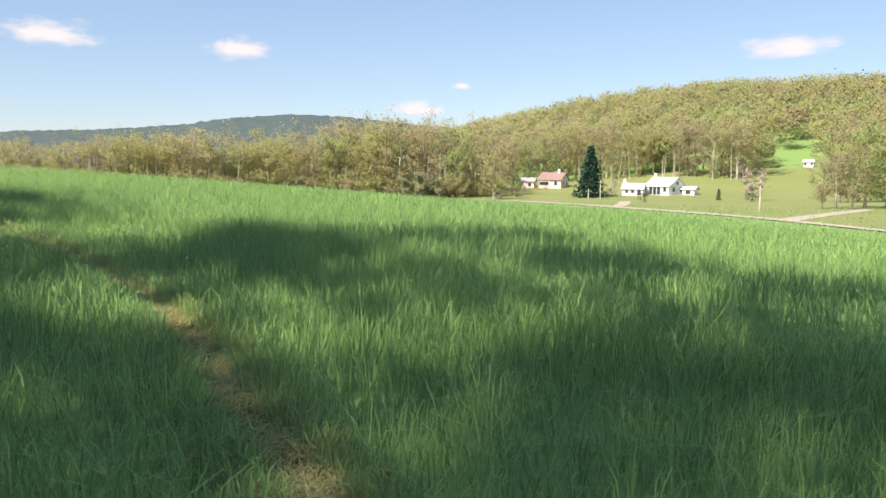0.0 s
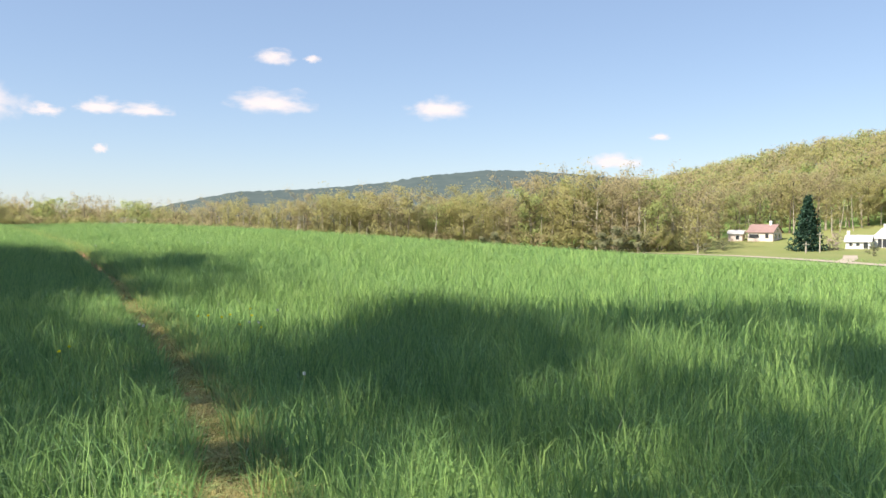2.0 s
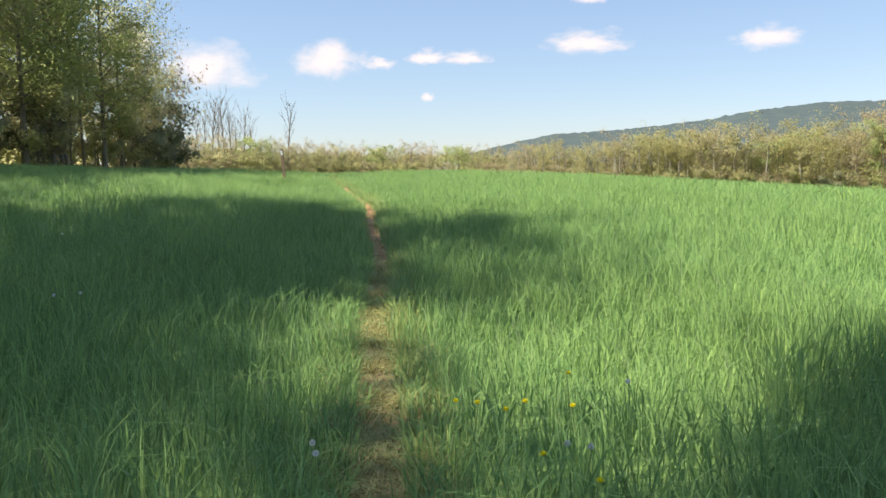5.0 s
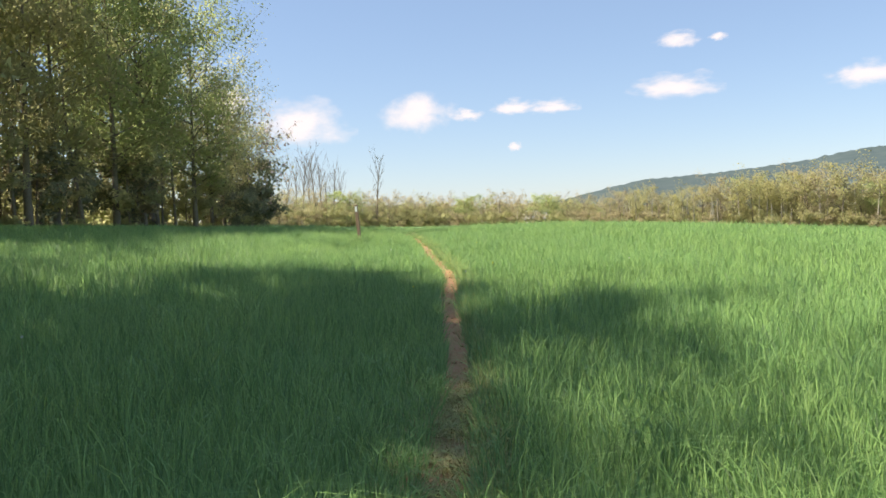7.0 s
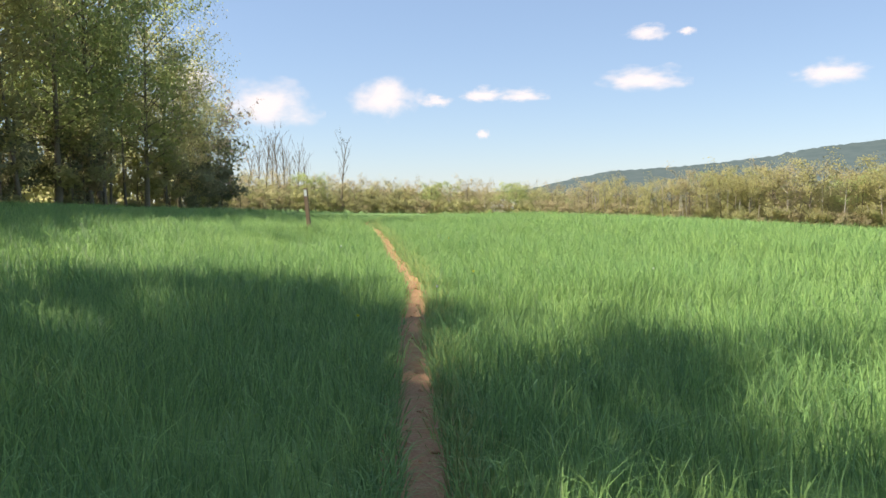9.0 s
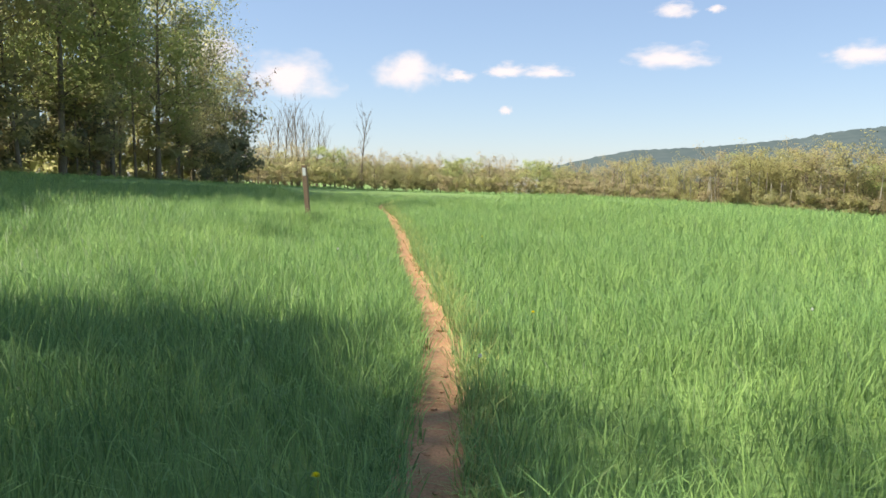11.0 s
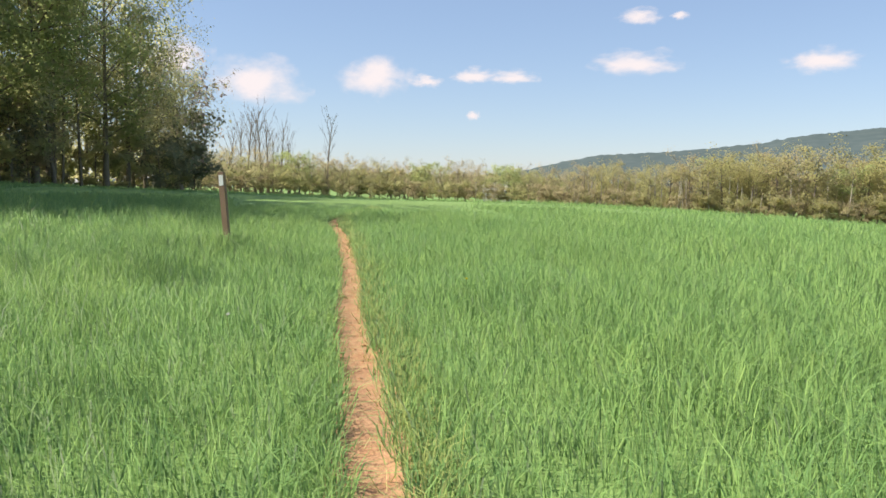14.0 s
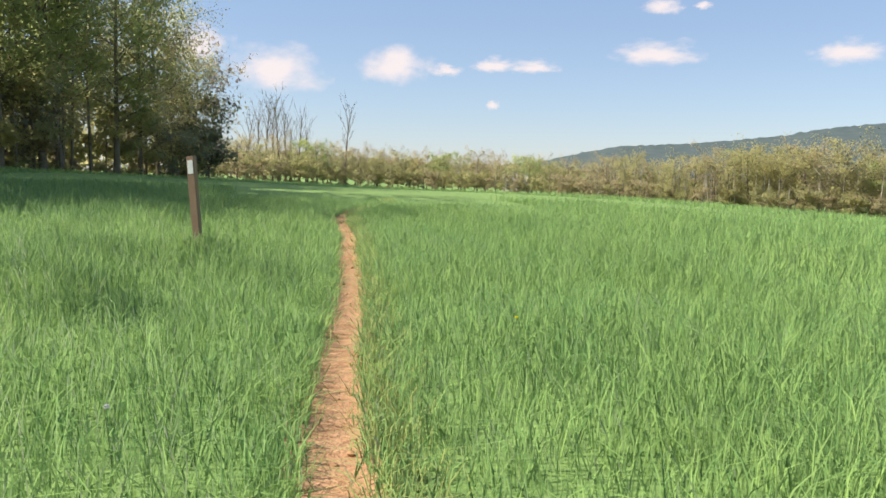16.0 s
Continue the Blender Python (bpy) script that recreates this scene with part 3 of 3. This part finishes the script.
for _ in range(170):
    az, d = r.uniform(-30, 30), r.uniform(236, 262)
    if az > -4:
        d = EDGE_D(az) + r.uniform(-4, 3)
    elif -24.8 < az < -21 or d < 243:
        continue
    x, y = from_eye(az, d)
    z, h, q = float(land(x, y)), r.uniform(5, 11), r.normal(size=2) * 0.4
    sticks.append(tube([(x, y, z - 0.3), (x + q[0], y + q[1], z + h * 0.5), (x + q[0] * 1.5, y + q[1] * 2, z + h)], [0.15, 0.11, 0.04], 4))
tagged(new("far_trunks", mesh_of("far_trunks", *join(sticks), M_PALEBARK, True)), "pale bare trunks along the edge of the far woods", "trunks", kind="stuff")

# ---------------------------------------------------------------- marker post
post = new("marker_post")
tagged(post, "leaning brown wooden trail post with white blaze", "post")
POST_X, POST_Y = -22.64, 27.29
b = bmesh.new()
bmesh.ops.create_cube(b, size=1, matrix=Matrix.LocRotScale((0, 0, 0.55), None, (0.092, 0.092, 1.5)))
bmesh.ops.bevel(b, geom=b.edges[:], offset=0.006, segments=2, affect="EDGES")
part("shaft", b, M_POST, post)
b = bmesh.new()
bmesh.ops.create_cube(b, size=1, matrix=Matrix.LocRotScale((0, -0.0475, 1.17), None, (0.066, 0.005, 0.16)))
part("blaze", b, M_BLAZE, post, "white painted blaze")
post.matrix_basis = pose(POST_X, POST_Y, float(land(POST_X, POST_Y)), 0, -4.5, 32)

# ---------------------------------------------------------------- valley: road, lawn, houses
ROAD = [(-16.0, 214), (4.0, 192), (15.0, 170), (20.5, 150), (24.0, 132), (26.0, 112), (28.0, 94), (30.5, 78), (33.0, 63), (38.0, 45), (46.0, 25)]


def ribbon(line, half, lift, across=5):
    t = np.gradient(line, axis=0)
    t /= np.linalg.norm(t, axis=1)[:, None]
    sd = np.stack([t[:, 1], -t[:, 0]], 1)
    k = np.linspace(-1, 1, across)
    x = line[:, None, 0] + sd[:, None, 0] * half * k
    y = line[:, None, 1] + sd[:, None, 1] * half * k
    return np.stack([x, y, land(x, y) + lift], -1), grid_faces(len(line), across)


tagged(new("road", mesh_of("road", *ribbon(spline(ROAD, 2.0), 1.7, 0.28), M_ROAD, True)), "pale gravel country road along the field", "road", kind="structure")
DRIVE = [(25.5, 122), (31.0, 142), (37.0, 168), (45.0, 198)]
tagged(new("driveway", mesh_of("driveway", *ribbon(spline(DRIVE, 2.0), 1.1, 0.27), M_ROAD, True)), "pale gravel driveway to the white house", "driveway", kind="structure")
DRIVE2 = [(31.5, 76), (39.0, 88), (47.0, 99), (60.0, 116)]
tagged(new("driveway", mesh_of("driveway", *ribbon(spline(DRIVE2, 2.0), 1.1, 0.27), M_ROAD, True)), "pale gravel driveway over the lawn", "driveway", kind="structure")
rl = spline(ROAD, 3.0)
q = np.linspace(0.012, 1, 40)
far = np.stack([-np.sin(np.radians(np.linspace(3, -62, len(rl)))), np.cos(np.radians(np.linspace(3, -62, len(rl))))], 1) * np.interp(np.linspace(0, 1, len(rl)), [0, 0.3, 1], [235, 262, 292])[:, None]
lx = rl[:, None, 0] + (far - rl)[:, None, 0] * q
ly = rl[:, None, 1] + (far - rl)[:, None, 1] * q
tagged(new("lawn", mesh_of("lawn", np.stack([lx, ly, land(lx, ly) + 0.24 + 0.35 * smooth(150, 270, np.hypot(lx, ly))], -1), grid_faces(len(rl), 40), M_LAWN, True)), "sunlit mown lawn around the houses beyond the road", "lawn", kind="structure")


def box_bm(size, centre, bevel=0.0):
    b = bmesh.new()
    bmesh.ops.create_cube(b, size=1, matrix=Matrix.LocRotScale(centre, None, size))
    if bevel:
        bmesh.ops.bevel(b, geom=b.edges[:], offset=bevel, segments=1, affect="EDGES")
    return b


def gable_walls(w, d, eave, ridge):
    b = bmesh.new()
    pts = [(-w / 2, -d / 2, -0.6), (w / 2, -d / 2, -0.6), (w / 2, d / 2, -0.6), (-w / 2, d / 2, -0.6), (-w / 2, -d / 2, eave), (w / 2, -d / 2, eave), (w / 2, d / 2, eave), (-w / 2, d / 2, eave), (-w / 2, 0, ridge), (w / 2, 0, ridge)]
    v = [b.verts.new(p) for p in pts]
    for f in ((0, 1, 5, 4), (2, 3, 7, 6), (1, 2, 6, 9, 5), (3, 0, 4, 8, 7), (4, 5, 9, 8), (7, 8, 9, 6), (3, 2, 1, 0)):
        b.faces.new([v[k] for k in f])
    return b


def gable_roof(w, d, eave, ridge, over=0.35, thick=0.16):
    b = bmesh.new()
    drop = (ridge - eave) / (d / 2) * over
    ends = []
    for x in (-w / 2 - over, w / 2 + over):
        ends.append([b.verts.new((x, y, z)) for y, z in ((-d / 2 - over, eave - drop + 0.02), (0, ridge + 0.02), (d / 2 + over, eave - drop + 0.02), (d / 2 + over, eave - drop + thick), (0, ridge + thick + 0.04), (-d / 2 - over, eave - drop + thick))])
    n6 = 6
    for k in range(n6):
        b.faces.new([ends[0][k], ends[0][(k + 1) % n6], ends[1][(k + 1) % n6], ends[1][k]])
    b.faces.new(ends[0][::-1])
    b.faces.new(ends[1])
    bmesh.ops.recalc_face_normals(b, faces=b.faces[:])
    return b


def window(parent, x, y, z, w, h, face="front"):
    e = part("window", box_bm((w + 0.2, 0.08, h + 0.2) if face == "front" else (0.08, w + 0.2, h + 0.2), (x, y, z)), M_WHITE, parent, "white window frame")
    off = (0, -0.05, 0) if face == "front" else (0.05, 0, 0)
    part("pane", box_bm((w, 0.03, h) if face == "front" else (0.03, w, h), (x + off[0], y + off[1], z)), M_GLASS_SHADE, e, "dark window pane")


def house(name, label, az, dist, turn, w, d, eave, ridge, wall_mat, roof_mat, windows=(), side_windows=(), chimney=None):
    e = new(name)
    tagged(e, label, "house")
    part("wall", gable_walls(w, d, eave, ridge), wall_mat, e)
    part("roof", gable_roof(w, d, eave, ridge), roof_mat, e)
    for x, z, ww, hh in windows:
        window(e, x, -d / 2 - 0.02, z, ww, hh)
    for y, z, ww, hh in side_windows:
        window(e, w / 2 + 0.02, y, z, ww, hh, "side")
    if chimney:
        part("chimney", box_bm((0.6, 0.6, 1.6), (chimney, 0, ridge + 0.35), 0.04), M_WHITE, e, "white chimney")
    x, y = from_eye(az, dist)
    e.matrix_basis = pose(x, y, float(land(x, y)) + 0.28, 0, 0, az + turn)
    return e


main = house("house", "white farmhouse with pale roof and dark porch", -15.0, 214, -38, 7.2, 6.4, 2.2, 4.2, M_WHITE, M_ROOF_PALE, ((2.4, 1.4, 0.9, 1.1),), ((-1.4, 1.4, 0.8, 1.1), (1.4, 1.4, 0.8, 1.1), (0, 2.9, 0.7, 0.7)), -3.0)
# flat dark panel on the front wall stands for the shade inside the porch
part("porch_shade_panel", box_bm((3.6, 0.05, 1.9), (-0.6, -3.23, 1.05)), M_GLASS_SHADE, main, "flat dark panel painting in the porch's shade")
for x in (-2.4, -1.2, 0.0, 1.2):
    part("porch_post", box_bm((0.12, 0.12, 2.1), (x, -3.32, 1.05)), M_WHITE, main)
house("house", "low white wing beside the white farmhouse", -12.95, 212, -8, 5.0, 4.0, 1.7, 2.9, M_WHITE, M_ROOF_PALE, ((-1.4, 1.0, 0.7, 0.7), (0.0, 1.0, 0.7, 0.7), (1.6, 0.8, 0.9, 1.4)), (), -2.2)
house("shed", "small grey-roofed lean-to shed by the farmhouse", -16.6, 213, -18, 3.0, 3.2, 1.4, 2.0, M_WHITE, M_ROOF_PALE, ((0.0, 0.8, 1.2, 1.1),))
house("house", "pale pink house with brownish red roof", -7.6, 236, -22, 6.6, 6.0, 2.4, 4.2, M_PINKWALL, M_ROOF_RED, ((-1.6, 1.3, 2.6, 1.0), (1.8, 1.4, 0.9, 1.2)), ((-1.2, 1.4, 0.8, 1.1), (1.2, 1.4, 0.8, 1.1), (0, 2.9, 0.7, 0.7)), 1.6)
house("shed", "pale pink shed beside the pink house", -5.9, 238, -10, 3.6, 3.4, 2.0, 2.8, M_PINKWALL, M_ROOF_PALE, ((0.6, 1.0, 0.9, 1.0),))
house("house", "small white house high on the hillside", -23.75, 268, -10, 2.8, 2.6, 1.6, 2.2, M_WHITE, M_ROOF_PALE, ((-0.9, 1.0, 0.6, 0.7), (0.9, 1.0, 0.6, 0.7)))
house("house", "far white house half hidden among bare trees", 34.0, 232, -15, 6.0, 5.0, 3.2, 5.0, M_WHITE, M_ROOF_PALE, ((-1.4, 1.6, 0.8, 1.2), (1.4, 1.6, 0.8, 1.2)))


def utility_pole(az, dist, height):
    e = new("utility_pole")
    tagged(e, "weathered grey wooden utility pole beside the road", "utility pole", "utility poles")
    v, f = tube([(0, 0, -0.3), (0, 0, height * 0.5), (0, 0, height)], [0.15, 0.13, 0.1], 10)
    part("pole", mesh_of("pole", v, f, M_PALEBARK, True), M_PALEBARK, e)
    part("crossarm", box_bm((1.6, 0.1, 0.12), (0, -0.14, height - 0.5), 0.01), M_PALEBARK, e)
    x, y = from_eye(az, dist)
    e.matrix_basis = pose(x, y, float(land(x, y)) + 0.28, 0, 0, az + 30)


for az, dist, h in ((-20.95, 112, 4.0), (-10.75, 196, 4.4), (-9.95, 190, 2.4)):
    utility_pole(az, dist, h)

# spruce and clipped evergreens
def conifer(height, radius, sprays, size, rng, mat, label, x, y):
    e = new("spruce")
    tagged(e, label, "conifer")
    v, f = tube([(0, 0, -0.2), (0, 0, height * 0.5), (0, 0, height * 0.97)], [0.02 * height, 0.012 * height, 0.01], 8)
    part("trunk", mesh_of("trunk", v, f, M_BARK, True), M_BARK, e)
    pts = []
    tiers = max(8, int(height * 1.7))
    for i in range(tiers):
        z = height * (0.04 + 0.94 * i / tiers)
        rad = radius * (1 - i / tiers) ** 0.85 * rng.uniform(0.85, 1.1) + 0.05
        nb = max(5, int(15 * (1 - i / tiers)))
        for b_ in range(nb):
            a = b_ / nb * 6.283 + rng.uniform(-0.25, 0.25)
            rr = rad * rng.uniform(0.75, 1.1)
            k = max(4, sprays // (tiers * nb))
            q_ = rng.uniform(0.25, 1, k)
            pts.append(np.stack([np.cos(a) * rr * q_, np.sin(a) * rr * q_, z - 0.22 * rr * q_ + 0.1 * rr * q_ ** 2], 1) + rng.normal(size=(k, 3)) * 0.06 * radius)
    v, f = leaf_quads(np.concatenate(pts), size, rng, 0.3)
    part("crown", mesh_of("crown", v, f, mat), mat, e)
    e.matrix_basis = pose(x, y, float(land(x, y)))


conifer(12.9, 4.4, 5200, 0.36, rng, M_SPRUCE, "tall blue-green spruce on the lawn by the road", *from_eye(-10.05, 203))
conifer(3.0, 0.8, 700, 0.16, rng, M_SPRUCE, "small clipped dark evergreen on the lawn", *from_eye(-18.4, 190))
for az, d, sz in ((-13.6, 165, 0.4), (-20.4, 175, 0.4), (-5.0, 205, 0.5), (-3.9, 186, 0.45)):
    plant(shrub_models[2], *from_eye(az, d), size=sz, wide=1.2)

# ---------------------------------------------------------------- grass
g = np.random.default_rng(21)


def scatter(count, x0, x1, y0, y1):
    return g.uniform(x0, x1, count), g.uniform(y0, y1, count)


def lumps(x, y, scale, seed):
    """Smooth uneven field of about -1 to 1."""
    k = np.random.default_rng(seed)
    out = np.zeros(len(x))
    for _ in range(7):
        a, w_, ph = k.uniform(0, 6.28), k.uniform(0.6, 1.7) / scale, k.uniform(0, 6.28)
        out += np.sin((x * np.cos(a) + y * np.sin(a)) * w_ * 6.28 + ph)
    return out / 3.2


def blades(x, y, height, width, lean, droop):
    """Grass blades of three faces each: base, bend and tip."""
    n = len(x)
    a = g.uniform(0, 6.283, n)
    ld = g.uniform(0, 6.283, n)
    lx_, ly_ = np.cos(ld) * lean, np.sin(ld) * lean
    z = land(x, y)
    wx, wy = np.cos(a) * width / 2, np.sin(a) * width / 2
    v = np.empty((n, 5, 3), np.float32)
    v[:, 0] = np.stack([x - wx, y - wy, z - 0.02], 1)
    v[:, 1] = np.stack([x + wx, y + wy, z - 0.02], 1)
    mx_, my_, mz = x + lx_ * height * 0.4, y + ly_ * height * 0.4, z + height * 0.62
    v[:, 2] = np.stack([mx_ + wx * 0.85, my_ + wy * 0.85, mz], 1)
    v[:, 3] = np.stack([mx_ - wx * 0.85, my_ - wy * 0.85, mz], 1)
    v[:, 4] = np.stack([x + lx_ * height * (0.9 + droop), y + ly_ * height * (0.9 + droop), z + height * (1 - 0.45 * droop)], 1)
    k = np.arange(n)[:, None] * 5
    tri = np.concatenate([k + [0, 1, 2], k + [0, 2, 3], k + [3, 2, 4]], 0)
    return v.reshape(-1, 3), tri


def sward(x, y, wide, tall):
    d = near_walk(x, y)
    edge = (0.102 + 0.032 * lumps(x, y, 0.5, 4)) * (1 + 0.5 * smooth(28, 44, x * UX + y * UY))
    h = tall * (0.30 + 0.06 * lumps(x, y, 0.9, 1) + 0.05 * lumps(x, y, 4.0, 2)) * g.uniform(0.55, 1.3, len(x))
    keep = d > edge
    h = h * np.clip(0.72 + (d - edge) * 1.0, 0.72, 1) * (1 + 0.32 * smooth(0.7, 3.2, d))
    x, y, h = x[keep], y[keep], h[keep]
    return blades(x, y, np.clip(h, 0.06, 0.6), wide * g.uniform(0.7, 1.3, len(x)), g.uniform(0.08, 0.95, len(x)), g.uniform(0, 1.0, len(x)) ** 1.6)


def band(count, lo, hi, x0, x1, y0, y1):
    x, y = scatter(count, x0, x1, y0, y1)
    d = near_walk(x, y)
    k = (d >= lo) & (d < hi) & (y > -3) & (x * UX + y * UY < 150)
    return x[k], y[k]


for lo, hi, cnt, box, wide, tall in ((0.0, 4.5, 920000, (-32, 7, -2, 38), 0.0072, 1.0), (4.5, 13.0, 520000, (-42, 17, -2, 46), 0.0105, 1.0), (13.0, 46.0, 320000, (-70, 48, -2, 72), 0.023, 1.0), (46.0, 120.0, 55000, (-120, 90, 0, 150), 0.1, 1.0)):
    x, y = band(cnt, lo, hi, *box)
    v, f = sward(x, y, wide, tall)
    tagged(new("grass", mesh_of("grass", v, f, M_BLADE)), "tall green meadow grass swaying over the field", "grass", kind="stuff")

# thicker growth hanging over the footpath's edges
k = g.integers(0, int(len(PATHLINE) * 0.72), 46000)
off = (0.125 + np.abs(g.normal(size=46000)) * 0.11) * g.choice([-1, 1], 46000)
off *= 1 + 0.22 * smooth(18, 26, PATHLINE[k, 0] * UX + PATHLINE[k, 1] * UY)
x, y = PATHLINE[k, 0] + side[k, 0] * off, PATHLINE[k, 1] + side[k, 1] * off
# right-hand blades get the paler colour that carries painted sunlight
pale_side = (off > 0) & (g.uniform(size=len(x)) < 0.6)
for pick, mat, label in ((~pale_side, M_BLADE, "thick green grass hanging over the footpath's edges"), (pale_side, M_EDGE, "pale yellowish grass with a sunlit tone painted in along the footpath's right edge")):
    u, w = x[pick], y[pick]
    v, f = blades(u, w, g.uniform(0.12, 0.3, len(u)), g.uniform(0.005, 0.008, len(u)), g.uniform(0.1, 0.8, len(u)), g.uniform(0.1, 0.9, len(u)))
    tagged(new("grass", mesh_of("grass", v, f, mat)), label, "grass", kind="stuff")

# tuft round the foot of the post
u, w = POST_X + g.normal(size=900) * 0.16, POST_Y + g.normal(size=900) * 0.16
v, f = blades(u, w, g.uniform(0.3, 0.56, 900), g.uniform(0.006, 0.01, 900), g.uniform(0.05, 0.5, 900), g.uniform(0, 0.7, 900))
tagged(new("grass", mesh_of("grass", v, f, M_BLADE)), "uncut grass tuft round the foot of the post", "grass", kind="stuff")

# dry trodden grass lying on the footpath
k = np.concatenate([g.integers(0, int(len(PATHLINE) * 0.26), 62000), g.integers(0, len(PATHLINE), 16000)])
off = g.normal(size=78000) * 0.13
x, y = PATHLINE[k, 0] + side[k, 0] * off, PATHLINE[k, 1] + side[k, 1] * off
s_ = x * UX + y * UY
keep = (g.uniform(size=len(x)) < np.where(s_ < 17, 0.9, np.where(off > 0.06, 0.8, np.where(off < -0.1, 0.4, 0.06))) * (0.55 + 0.45 * lumps(x, y, 0.8, 9))) & (s_ < 60)
x, y = x[keep], y[keep]
v, f = blades(x, y, g.uniform(0.05, 0.13, len(x)), g.uniform(0.004, 0.008, len(x)), g.uniform(0.8, 2.2, len(x)), g.uniform(0.3, 1.0, len(x)))
v[:, 2] += 0.035
tagged(new("dry_grass", mesh_of("dry_grass", v, f, M_STRAW)), "dry yellowish trodden grass lying on the footpath", "dry grass", kind="stuff")

# soil clods on the path
k = g.integers(0, len(PATHLINE), 420)
vs, fs, c0 = [], [], 0
ico = bmesh.new()
bmesh.ops.create_icosphere(ico, subdivisions=1, radius=1)
iv = np.array([v_.co for v_ in ico.verts])
if_ = np.array([[v_.index for v_ in f_.verts] for f_ in ico.faces])
ico.free()
for i in k:
    o = g.normal() * 0.1
    px_, py_ = PATHLINE[i] + side[i] * o
    s0 = g.uniform(0.008, 0.028)
    vs.append(iv * s0 * g.uniform(0.6, 1.2, (len(iv), 1)) * [1.2, 1, 0.6] + [px_, py_, float(land(px_, py_)) + 0.035])
    fs.append(if_ + c0)
    c0 += len(iv)
tagged(new("soil_clods", mesh_of("soil_clods", np.concatenate(vs), np.concatenate(fs), M_SOIL)), "small reddish soil clods scattered along the footpath", "clods", kind="stuff")


def dandelion(x, y, height, seed_head=False):
    e = new("dandelion")
    tagged(e, "white dandelion seed head in the grass" if seed_head else "yellow dandelion flower in the grass", "flower", "dandelions in the grass")
    part("stem", mesh_of("stem", *tube([(0, 0, -0.02), (0.01, 0, height * 0.5), (0, 0.01, height)], [0.004, 0.003, 0.003], 6), M_STEM, True), M_STEM, e)
    if seed_head:
        c_ = np.random.default_rng(2).normal(size=(90, 3))
        c_ = c_ / np.linalg.norm(c_, axis=1)[:, None] * 0.009
        part("seed_head", mesh_of("seed_head", *leaf_quads(c_ + [0, 0, height + 0.01], 0.005, np.random.default_rng(2)), M_SEED), M_SEED, e)
    else:
        vs_, fs_ = [], []
        for i in range(34):
            a_, t_ = i * 2.4, 0.25 + 1.1 * (i / 34)
            d_ = np.array([math.cos(a_) * math.sin(t_), math.sin(a_) * math.sin(t_), math.cos(t_)])
            n_ = np.array([-math.sin(a_), math.cos(a_), 0])
            b_ = np.array([0, 0, height])
            vs_ += [b_ - n_ * 0.002, b_ + n_ * 0.002, b_ + d_ * 0.018 + n_ * 0.003, b_ + d_ * 0.018 - n_ * 0.003]
            fs_.append([4 * i, 4 * i + 1, 4 * i + 2, 4 * i + 3])
        part("petals", mesh_of("petals", vs_, fs_, M_YELLOW), M_YELLOW, e)
    e.matrix_basis = pose(x, y, float(land(x, y)), g.uniform(-12, 12), g.uniform(-12, 12), g.uniform(0, 360))


for x, y in ((-4.68, 10.61), (-4.63, 10.7), (-4.43, 10.64), (-4.44, 10.84), (-4.43, 11.34), (-4.17, 10.9), (-3.99, 10.34), (-3.77, 10.2), (-4.61, 8.73), (-4.52, 8.58), (-11.88, 18.07), (-17.27, 26.0), (-13.16, 21.36)):
    dandelion(x, y, 0.33)
for x, y in ((-4.11, 11.42), (-3.97, 10.49), (-8.52, 11.04), (-8.4, 11.2), (-12.26, 13.34), (-4.83, 9.97), (-4.76, 9.85), (-11.65, 23.32), (-12.55, 19.91), (-17.25, 23.16), (-2.69, 8.54), (-3.98, 10.47)):
    dandelion(x, y, 0.33, True)
